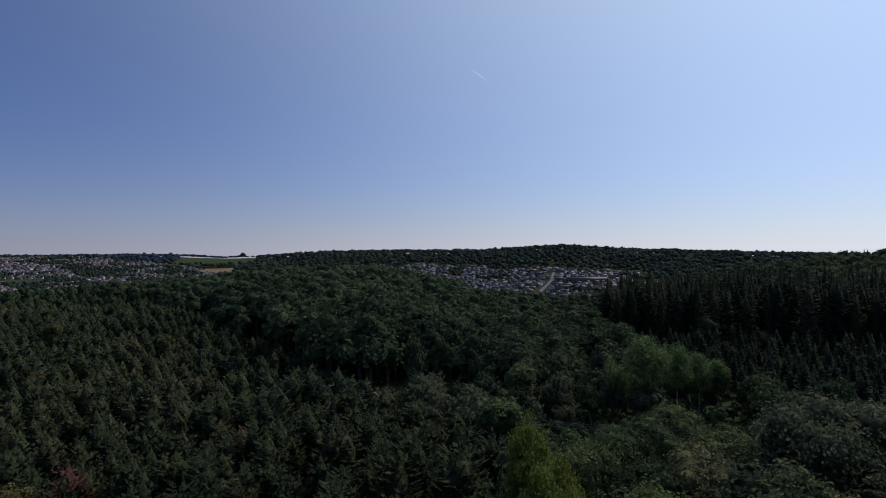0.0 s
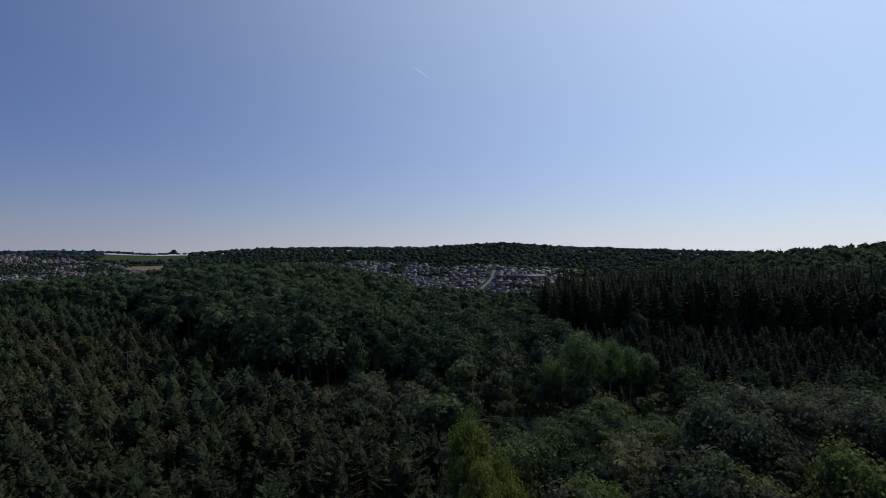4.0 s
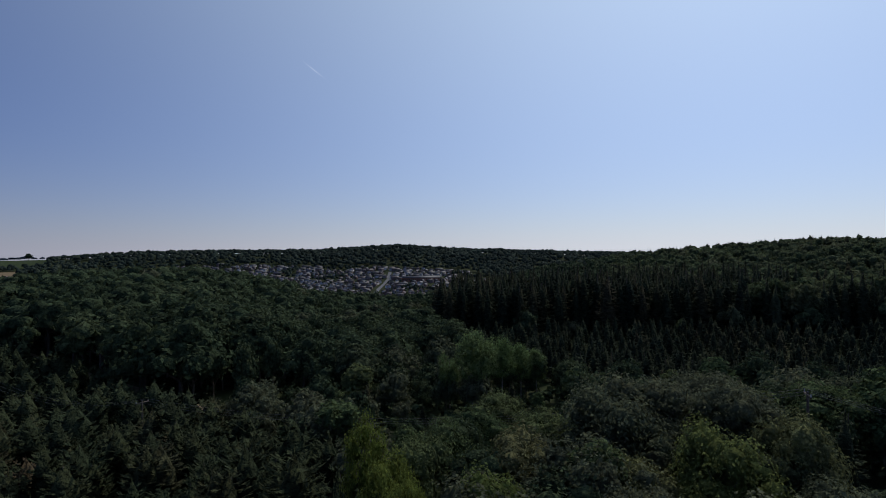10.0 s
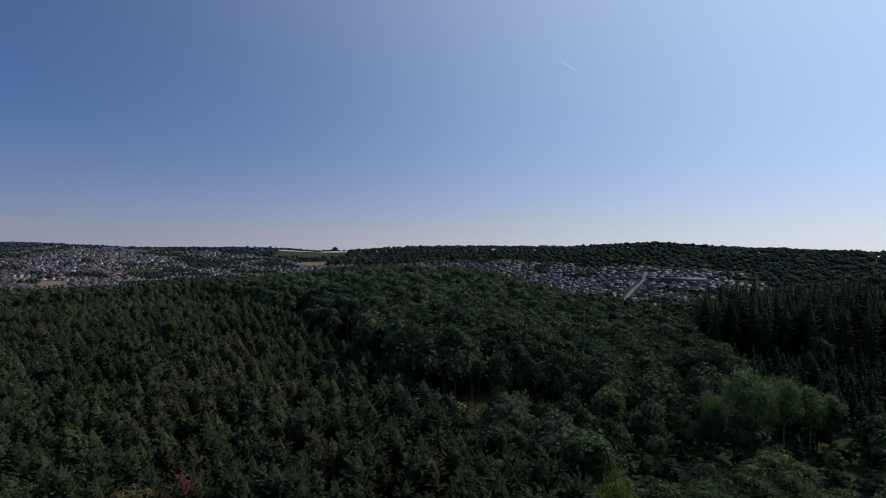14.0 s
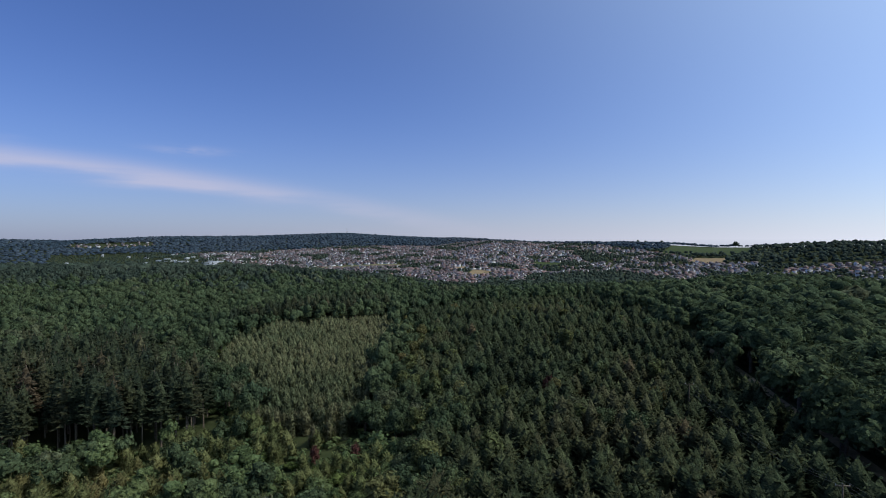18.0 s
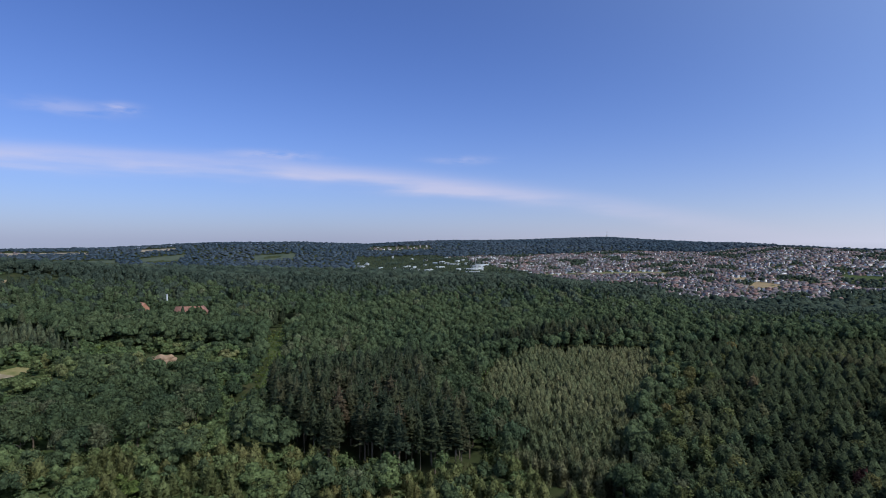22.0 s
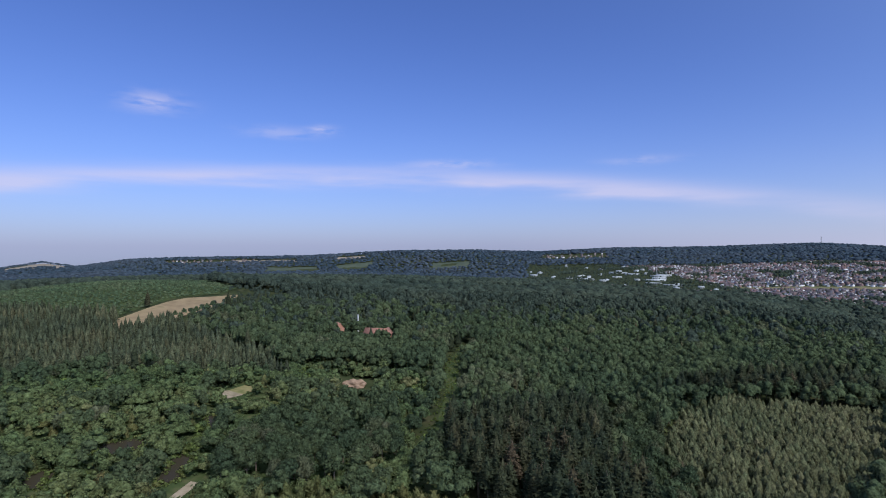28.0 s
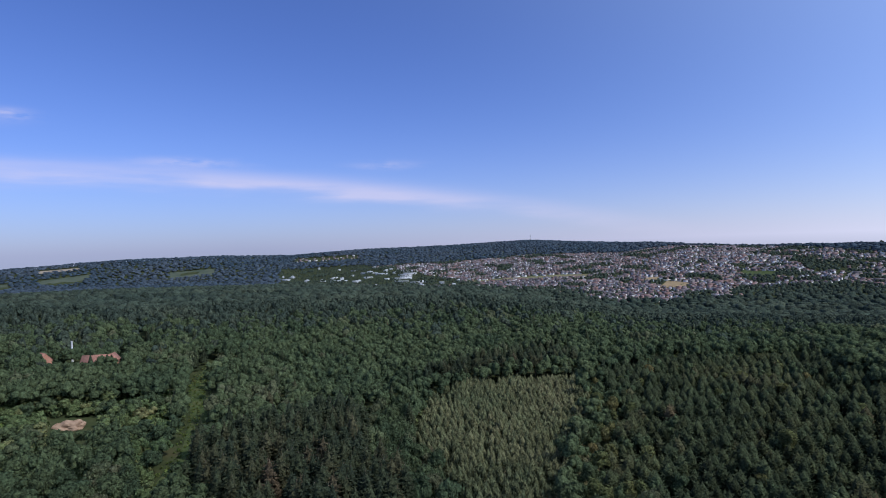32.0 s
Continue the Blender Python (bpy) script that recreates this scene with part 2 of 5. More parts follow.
def plain(name, stops, scale, rough=0.85, bump=0.0, per="noise"):
    """A surface whose colour wanders over the stops, by noise or piece by piece."""
    m, n, l, b = material(name, rough)
    r = ramp(n, stops)
    geo = n.new("ShaderNodeNewGeometry")
    tex = n.new("ShaderNodeTexNoise")
    tex.inputs["Scale"].default_value = scale
    tex.inputs["Detail"].default_value = 6
    l.new(geo.outputs["Position"], tex.inputs["Vector"])
    if per == "noise":
        l.new(tex.outputs["Fac"], r.inputs[0])
        l.new(r.outputs[0], b.inputs["Base Color"])
    else:
        src = n.new("ShaderNodeObjectInfo").outputs["Random"] if per == "object" else geo.outputs["Random Per Island"]
        l.new(src, r.inputs[0])
        mix = n.new("ShaderNodeMix")
        mix.data_type, mix.blend_type = "RGBA", "MULTIPLY"
        mix.inputs["Factor"].default_value = 0.3
        l.new(r.outputs[0], mix.inputs["A"])
        l.new(tex.outputs["Fac"], mix.inputs["B"])
        l.new(mix.outputs["Result"], b.inputs["Base Color"])
    if bump:
        bp = n.new("ShaderNodeBump")
        bp.inputs["Strength"].default_value = 0.6
        bp.inputs["Distance"].default_value = bump
        l.new(tex.outputs["Fac"], bp.inputs["Height"])
        l.new(bp.outputs[0], b.inputs["Normal"])
    return m


LEAF = {
    "pine": foliage("plantation_needles", [(0, (0.027, 0.035, 0.019)), (0.4, (0.031, 0.042, 0.022)), (0.75, (0.041, 0.049, 0.024)), (0.95, (0.051, 0.053, 0.028)), (1, (0.068, 0.052, 0.030))], 0.05),
    "spruce": foliage("spruce_needles", [(0, (0.025, 0.035, 0.023)), (0.6, (0.037, 0.047, 0.026)), (0.95, (0.055, 0.055, 0.031)), (1, (0.071, 0.056, 0.036))], 0.16),
    "larch": foliage("larch_needles", [(0, (0.058, 0.074, 0.040)), (0.4, (0.078, 0.089, 0.047)), (0.75, (0.096, 0.100, 0.053)), (0.96, (0.106, 0.105, 0.058)), (1, (0.112, 0.092, 0.058))], 0.2),
    "oak": foliage("broad_leaves", [(0, (0.042, 0.063, 0.035)), (0.45, (0.055, 0.077, 0.039)), (0.85, (0.069, 0.091, 0.046)), (1, (0.086, 0.093, 0.055))], 0.26),
    "bush": foliage("bush_leaves", [(0, (0.066, 0.100, 0.045)), (0.5, (0.095, 0.129, 0.055)), (0.9, (0.124, 0.149, 0.063)), (1, (0.152, 0.152, 0.072))], 0.34),
    "light": foliage("light_leaves", [(0, (0.108, 0.155, 0.045)), (0.6, (0.137, 0.175, 0.057)), (1, (0.171, 0.172, 0.070))], 0.5),
    "birch": foliage("birch_leaves", [(0, (0.116, 0.180, 0.068)), (1, (0.150, 0.205, 0.085))], 0.55),
    "willow": foliage("grey_willow_leaves", [(0, (0.100, 0.117, 0.070)), (1, (0.133, 0.143, 0.086))], 0.5),
    "shrub": foliage("scrub_leaves", [(0, (0.082, 0.100, 0.042)), (0.45, (0.105, 0.118, 0.048)), (0.8, (0.128, 0.128, 0.054)), (0.96, (0.150, 0.128, 0.056)), (1, (0.165, 0.112, 0.054))], 0.34),
    "yellow": foliage("yellow_green_leaves", [(0, (0.13, 0.165, 0.035)), (1, (0.17, 0.205, 0.05))], 0.5),
    "rust": foliage("rust_leaves", [(0, (0.100, 0.046, 0.040)), (1, (0.131, 0.058, 0.046))], 0.3),
    # blue mixed into the needles to give the hills their distance haze
    "hill": foliage("hill_haze_needles", [(0, (0.026, 0.043, 0.059)), (0.5, (0.039, 0.056, 0.075)), (1, (0.051, 0.065, 0.083))], 0.08, 0.25, 0.3, 3.0, 0.8),
    # broadleaf green greyed and blued, air haze put into the leaf colour
    "far": foliage("far_hazed_leaves", [(0, (0.030, 0.044, 0.035)), (0.5, (0.040, 0.055, 0.041)), (1, (0.051, 0.064, 0.045))], 0.1, 0.55, 0.7, 2.5, 1.8),
    "west": foliage("western_needles", [(0, (0.040, 0.052, 0.034)), (0.5, (0.055, 0.066, 0.038)), (1, (0.077, 0.077, 0.043))], 0.06),
    "young": foliage("young_plantation_leaves", [(0, (0.050, 0.078, 0.044)), (0.5, (0.064, 0.094, 0.050)), (1, (0.085, 0.105, 0.058))], 0.2),
    # light green that also stands for sun shining through the trees on the rise
    "beech": foliage("beech_and_backlit_leaves", [(0, (0.070, 0.098, 0.048)), (0.6, (0.092, 0.116, 0.058)), (1, (0.112, 0.122, 0.068))], 0.45),
}
BARK = plain("bark", [(0.3, (0.08, 0.065, 0.05)), (0.7, (0.18, 0.15, 0.12))], 3.0, 0.9, 0.02)
PALE_BARK = plain("pale_bark", [(0.35, (0.1, 0.09, 0.08)), (0.6, (0.32, 0.3, 0.27))], 2.5, 0.8, 0.01)
SOIL = plain("forest_floor", [(0.3, (0.02, 0.028, 0.012)), (0.5, (0.034, 0.044, 0.018)), (0.7, (0.05, 0.05, 0.024))], 0.08, 0.95, 0.3)
GRASS = plain("meadow_grass", [(0.3, (0.028, 0.044, 0.017)), (0.5, (0.042, 0.06, 0.022)), (0.7, (0.07, 0.076, 0.034))], 0.22, 0.95, 0.3)
MEADOW_GREEN = plain("green_meadow", [(0.3, (0.045, 0.062, 0.046)), (0.7, (0.070, 0.082, 0.058))], 0.02, 0.95, 0.2)
DRY_GRASS = plain("dry_grass", [(0.3, (0.10, 0.105, 0.05)), (0.5, (0.14, 0.13, 0.07)), (0.7, (0.18, 0.15, 0.09))], 0.05, 0.95, 0.2)
STUBBLE_HAZE = plain("pale_stubble_and_haze", [(0.3, (0.17, 0.145, 0.115)), (0.7, (0.25, 0.215, 0.17))], 0.02, 0.95, 0.1)
STRAW = plain("dry_straw", [(0.3, (0.17, 0.125, 0.075)), (0.6, (0.24, 0.18, 0.105)), (0.8, (0.14, 0.12, 0.065))], 0.09, 0.9, 0.1)
SAND = plain("sandy_track", [(0.3, (0.16, 0.13, 0.085)), (0.7, (0.30, 0.25, 0.18))], 0.4, 0.95, 0.05)
WALL = plain("house_walls", [(0, (0.30, 0.25, 0.24)), (0.24, (0.42, 0.36, 0.35)), (0.30, (0.83, 0.82, 0.83)), (0.70, (0.81, 0.80, 0.81)), (0.76, (0.32, 0.20, 0.18)), (1, (0.26, 0.18, 0.17))], 0.8, 0.8, 0, "island")
ROOF = plain("roof_tiles", [(0, (0.075, 0.068, 0.078)), (0.4, (0.10, 0.08, 0.085)), (0.7, (0.19, 0.105, 0.09)), (1, (0.09, 0.088, 0.10))], 0.9, 0.58, 0, "island")
SHED = plain("pale_sheet_metal", [(0.3, (0.22, 0.24, 0.26)), (0.7, (0.50, 0.52, 0.54))], 0.02, 0.6)
ASPHALT = plain("asphalt", [(0.3, (0.10, 0.10, 0.10)), (0.7, (0.16, 0.155, 0.155))], 0.3, 0.8)
WATER, _n, _l, _b = material("pond_water", 0.08)
_b.inputs["Base Color"].default_value = (0.035, 0.03, 0.02, 1)
_b.inputs["IOR"].default_value = 1.12
CABLE = plain("dull_cable", [(0.3, (0.10, 0.10, 0.10)), (0.7, (0.16, 0.16, 0.16))], 2.0, 0.7)
STEEL = plain("grey_metal", [(0.3, (0.25, 0.26, 0.27)), (0.7, (0.4, 0.41, 0.42))], 2.0, 0.5)


# ---------------------------------------------------------------- lie of the land
def ease(a, b, v):
    k = np.clip((v - a) / (b - a), 0, 1)
    return k * k * (3 - 2 * k)


AZ = np.array([-180, -140, -131.4, -128.3, -126, -122, -105, -97, -88, -82, -73, -66, -57, -48, -42, -36, -26, -20, -12, -3, 6, 14, 20, 30, 38, 60, 180])
VALLEY = np.array([3000, 3000, 3000, 3000, 3000, 3000, 2950, 2800, 2500, 2250, 1980, 1860, 1600, 1330, 1380, 1480, 1530, 1530, 1480, 1300, 1100, 950, 920, 1000, 1300, 2000, 3000])
CREST_AT = np.array([4400, 4400, 4150, 4150, 4050, 3900, 3700, 3600, 3500, 3600, 3700, 3900, 4000, 3700, 2900, 2800, 2700, 2500, 2200, 2100, 2050, 2000, 2000, 2000, 2000, 3000, 4400])
CREST = np.array([-30, -30, -52, -14, -44, -2, 18, 42, 52, 36, 60, 68, 84, 52, 44, 28, 28, 17, 28, 32, 35, 49, 31, 20, 9, 10, -10])
BRINK = np.array([0.4, 0.4, 0.4, 0.4, 0.4, 0.4, 0.35, 0.33, 0.33, 0.33, 0.34, 0.33, 0.29, 0.24, 0.2, 0.18, 0.22, 0.3, 0.3, 0.2, 0.12, 0.1, 0.2, 0.35, 0.35, 0.4, 0.4])
HILLS = [(-640, -400, 200, 200, 37), (-225, -150, 95, 85, 12), (-250, 40, 110, 90, -6), (50, 30, 60, 45, 12), (100, 125, 80, 60, 3), (430, 300, 170, 150, 31),
         (-60, 330, 130, 110, 9), (-850, -150, 320, 260, 4), (-650, 260, 250, 200, 6)]


def bearing(x, y):
    return np.degrees(np.arctan2(x, y)), np.hypot(x, y)


def ground_z(x, y):
    x, y = np.asarray(x, float), np.asarray(y, float)
    az, d = bearing(x, y)
    dv, dc, top = np.interp(az, AZ, VALLEY), np.interp(az, AZ, CREST_AT), np.interp(az, AZ, CREST)
    z = 2.0 - 64 * ease(np.interp(az, AZ, BRINK) * dv, 0.98 * dv, d)
    z = z + (top + 62) * ease(dv, dc, d) - 60 * ease(dc, dc + 1500, d)
    for hx, hy, rx, ry, h in HILLS:
        z = z + h * np.exp(-(((x - hx) / rx) ** 2 + ((y - hy) / ry) ** 2) / 2)
    return z + 1.2 * np.sin(x / 37 + 1.3) * np.sin(y / 43) + 3 * ease(600, 1500, d) * np.sin(x / 170) * np.sin(y / 210 + 0.7)


def inside(poly, x, y):
    hit = np.zeros(np.shape(x), bool)
    for (ax, ay), (bx, by) in zip(poly, poly[1:] + poly[:1]):
        cross = (ay > y) != (by > y)
        hit ^= cross & (x < (bx - ax) * (y - ay) / (by - ay + 1e-12) + ax)
    return hit


def near_line(line, x, y):
    """The distance to a line of points."""
    best = np.full(np.shape(x), 1e9)
    for (ax, ay), (bx, by) in zip(line, line[1:]):
        k = np.clip(((x - ax) * (bx - ax) + (y - ay) * (by - ay)) / ((bx - ax) ** 2 + (by - ay) ** 2), 0, 1)
        best = np.minimum(best, np.hypot(x - ax - k * (bx - ax), y - ay - k * (by - ay)))
    return best


PLANTATION = [(10, 58), (-4, 92), (-14, 113), (-36, 148), (-63, 188), (-90, 225), (-134, 271), (-205, 335), (-262, 264), (-250, 205), (-190, 170), (-140, 115), (-98, 78), (-60, 40), (-30, 25), (5, 32)]
LARCHES = [(-127, 86), (-126, 67), (-150, 68), (-178, 79), (-211, 78), (-240, 88), (-284, 125), (-276, 160), (-255, 198), (-209, 162), (-182, 138), (-150, 108)]
LARCH_EDGE = [(-112, 62), (-124, 66), (-125, 87), (-148, 110), (-180, 140), (-207, 164), (-252, 200), (-250, 205), (-190, 170), (-140, 115), (-108, 86)]
SPRUCES = [(-152, 52), (-150, 40), (-168, 6), (-200, -6), (-232, -6), (-262, 58), (-228, 62), (-186, 52), (-165, 60)]
EDGE_OAKS = [(-152, 66), (-165, 62), (-186, 54), (-228, 64), (-264, 60), (-280, 122), (-242, 86), (-211, 76), (-178, 77)]
TALL_PINES = [(-286, 128), (-312, 118), (-316, 215), (-272, 215)]
DARK_SPRUCES = [(62, 180), (92, 167), (136, 148), (169, 134), (215, 108), (270, 96), (262, 140), (190, 190), (130, 222), (72, 232)]
YOUNG_SPRUCES = [(58, 112), (64, 74), (110, 58), (230, 70), (255, 88), (169, 130), (136, 144), (92, 163), (62, 175), (48, 130)]
DARK_OAKS = [(-172, -80), (-196, -88), (-255, -74), (-270, -36), (-206, -22), (-186, -40), (-172, -54)]
WEST_SPRUCES = [(-296, -95), (-292, -162), (-262, -235), (-470, -420), (-455, -250), (-340, -120)]
STRAW_FIELD = [(-404, -266), (-432, -284), (-452, -292), (-492, -291), (-522, -288), (-545, -282), (-566, -264), (-596, -246), (-550, -238), (-505, -239), (-470, -245), (-436, -251), (-412, -256)]
YOUNG_FIELD = [(-456, -298), (-494, -297), (-548, -288), (-590, -262), (-640, -268), (-700, -320), (-820, -400), (-980, -480), (-640, -620), (-390, -360)]
SOUTH_WOOD = [(-215, 345), (-137, 280), (-93, 234), (-66, 196), (-38, 158), (-12, 124), (20, 108), (44, 112), (60, 175), (60, 300), (0, 470), (-150, 560), (-290, 460)]
POND_A = [(-166, -96), (-176, -99), (-188, -101), (-193, -97), (-184, -93), (-172, -92)]
POND_D = [(-214, -103), (-226, -109), (-231, -104), (-217, -99)]
POND_B = [(-181, -127), (-190, -131), (-199, -120), (-193, -114), (-184, -120)]
POND_C = [(-160, -128), (-172, -131), (-170, -138), (-158, -135)]
# pond outlines moved towards the camera, kept bare so the water is seen
BANK_VIEWS = [[(px + dx, py + dy) for px, py in pool] for pool in (POND_A, POND_B, POND_C, POND_D) for dx, dy in ((4, 2), (7, 3.5))]
TRACK = [(-153, -87), (-162, -87), (-172, -86)]
SANDY = [(-256, -127), (-264, -115), (-260, -106), (-252, -110)]
GLADE = [(-254, -112), (-262, -116), (-276, -112), (-274, -102), (-262, -106)]
MEADOW = [(-70, -60), (-72, 30), (-150, 34), (-200, -22), (-262, -30), (-290, -90), (-285, -160), (-250, -240), (-150, -230), (-90, -130)]
SAND_HEAP = [(-288, -67), (-290, -49), (-310, -56), (-310, -69)]
RIDE = [(-215, -18), (-250, -8), (-300, -5), (-367, -6), (-420, 4)]
FOREST_TRACK = [(-4, 120), (-32, 160), (-62, 198), (-100, 245), (-140, 290)]
POWER_LINE = [(112, 0), (51, 39), (-19, 104), (-62, 150)]


def polar(*pts):
    return [(d * math.sin(radians(a)), d * math.cos(radians(a))) for a, d in pts]


TOWN_FIELD = polar((-44.6, 1640), (-42.2, 1620), (-41.8, 1740), (-43.8, 1790))
ROAD = polar((10.2, 930), (10.6, 1010), (11.2, 1120), (12.0, 1230), (13.0, 1330), (13.2, 1420))
HIGH_ROAD = polar((-30, 1700), (-29.5, 1900), (-28.5, 2100), (-29.5, 2350))
# trees left out towards the camera so the brick houses and sand heap show
VIEW_GAPS = [[(-440, -104), (-436, -52), (-407, -50), (-402, -92)], [(-315, -74), (-313, -46), (-284, -46), (-281, -62)]]
FAR_VILLAGES = [polar((-81.5, 3080), (-75, 3040), (-75, 3260), (-81.5, 3300)), polar((-119, 3560), (-111, 3480), (-111, 3600), (-119, 3680))]
WORKS = polar((-83, 2330), (-76, 2100), (-70, 1960), (-64.5, 1880), (-64.5, 2100), (-69, 2420), (-75, 2800), (-83, 2850))
PARKS = [polar((-38.5, 1470), (-31, 1500), (-24, 1520), (-24, 1600), (-29, 1760), (-33, 1700), (-38, 1640)), polar((-37.5, 1820), (-33, 1880), (-33, 2000), (-37.5, 2010)), polar((-58, 1640), (-50, 1420), (-50, 1480), (-58, 1700)), polar((-21, 1640), (-12, 1560), (-12, 1640), (-21, 1760))]
CLEARING = [(-11, 111), (3, 110), (5, 146), (-10, 150)]


# ---------------------------------------------------------------- meshes
def mesh_from(name, v, f, mats, index=None, tint=None):
    me = bpy.data.meshes.new(name)
    v, f = np.asarray(v, np.float32), np.asarray(f, np.int32)
    me.vertices.add(len(v))
    me.vertices.foreach_set("co", v.ravel())
    me.loops.add(f.size)
    me.loops.foreach_set("vertex_index", f.ravel())
    me.polygons.add(len(f))
    me.polygons.foreach_set("loop_start", np.arange(0, f.size, f.shape[1], dtype=np.int32))
    me.polygons.foreach_set("loop_total", np.full(len(f), f.shape[1], np.int32))
    for m in mats:
        me.materials.append(m)
    if index is not None:
        me.polygons.foreach_set("material_index", np.asarray(index, np.int32))
    if tint is not None:
        me.attributes.new("tint", "FLOAT", "POINT").data.foreach_set("value", np.asarray(tint, np.float32))
    me.update(calc_edges=True)
    return me


def tube(v, f, a, b, ra, rb, n=5):
    """A tapered tube of triangles from a to b, added to the lists."""
    a, b = Vector(a), Vector(b)
    q = (b - a).to_track_quat("Z", "Y")
    k = len(v)
    for p, r in ((a, ra), (b, rb)):
        for i in range(n):
            v.append(tuple(p + q @ Vector((r * math.cos(6.283 * i / n), r * math.sin(6.283 * i / n), 0))))
    for i in range(n):
        j = (i + 1) % n
        f.append((k + i, k + j, k + n + j))
        f.append((k + i, k + n + j, k + n + i))


def conifer_crown(rng, count, base, radius, rise, fine, power=0.7, thin=0.24, core=0.78):
    """Sprays all up a stem one unit high: each a ridged kite turned its own way, with side sprays when fine."""
    v, f = [], []

    def kite(o, ang, ln, wd, dz, roll):
        c, s = math.cos(ang), math.sin(ang)
        k = len(v)
        cr, sr = math.cos(roll) * wd, math.sin(roll) * wd
        mx, my, mz = o[0] + c * ln * 0.5, o[1] + s * ln * 0.5, o[2] + dz * ln * 0.5
        v.extend(((o[0], o[1], o[2]), (mx - s * cr, my + c * cr, mz - wd * 0.4 + sr), (mx + s * cr, my - c * cr, mz - wd * 0.4 - sr), (o[0] + c * ln, o[1] + s * ln, o[2] + dz * ln)))
        f.extend(((k, k + 3, k + 1), (k, k + 2, k + 3)))

    ang = rng.uniform(0, 6.28)
    for i in range(count):
        u = 1 - math.sqrt((i + rng.random()) / count)
        u = min(u, 0.96)
        z = base + (1 - base) * u
        reach = radius * (1 - u) ** power + 0.016
        ang += 2.4 + rng.uniform(-0.5, 0.5)
        q = rng.uniform(0.2, 0.62)
        dz = rng.uniform(*rise)
        ln = reach * (1 - q) * rng.uniform(0.8, 1.15)
        o = (math.cos(ang) * reach * q, math.sin(ang) * reach * q, z + dz * reach * q)
        kite(o, ang + rng.uniform(-0.35, 0.35), ln, ln * thin * rng.uniform(0.8, 1.3) + 0.006, dz, rng.uniform(-0.5, 0.5))
        if fine:
            for side in (-1, 1):
                p = rng.uniform(0.2, 0.55)
                oo = (o[0] + math.cos(ang) * ln * p, o[1] + math.sin(ang) * ln * p, o[2] + dz * ln * p)
                kite(oo, ang + side * rng.uniform(0.4, 0.9), ln * rng.uniform(0.45, 0.65), ln * thin * 0.6, dz + rng.uniform(-0.1, 0.35), rng.uniform(-0.6, 0.6))
    # dense inside of the crown, uneven
    k, sides = len(v), 7
    for u in (0.0, 0.3, 0.62):
        for a in range(sides):
            r = core * radius * (1 - u) ** power * rng.uniform(0.8, 1.2)
            v.append((r * math.cos(6.283 * a / sides + u), r * math.sin(6.283 * a / sides + u), base + (1 - base) * (u + rng.uniform(-0.04, 0.04))))
    v.append((0, 0, 0.97))
    for row in range(2):
        for a in range(sides):
            p, q = k + row * sides + a, k + row * sides + (a + 1) % sides
            f.extend(((p, q, q + sides), (p, q + sides, p + sides)))
    f.extend((k + 2 * sides + a, k + 2 * sides + (a + 1) % sides, k + 3 * sides) for a in range(sides))
    # leader
    k = len(v)
    v.extend(((0.012, 0, 0.9), (-0.006, 0.011, 0.9), (-0.006, -0.011, 0.9), (0, 0, 1.03)))
    f.extend(((k, k + 1, k + 3), (k + 1, k + 2, k + 3), (k + 2, k, k + 3)))
    return np.array(v), np.array(f)


def ball(sub):
    bm = bmesh.new()
    bmesh.ops.create_icosphere(bm, subdivisions=sub, radius=1)
    v = np.array([p.co[:] for p in bm.verts])
    f = np.array([[p.index for p in q.verts] for q in bm.faces])
    bm.free()
    return v, f


BALL = ball(1)


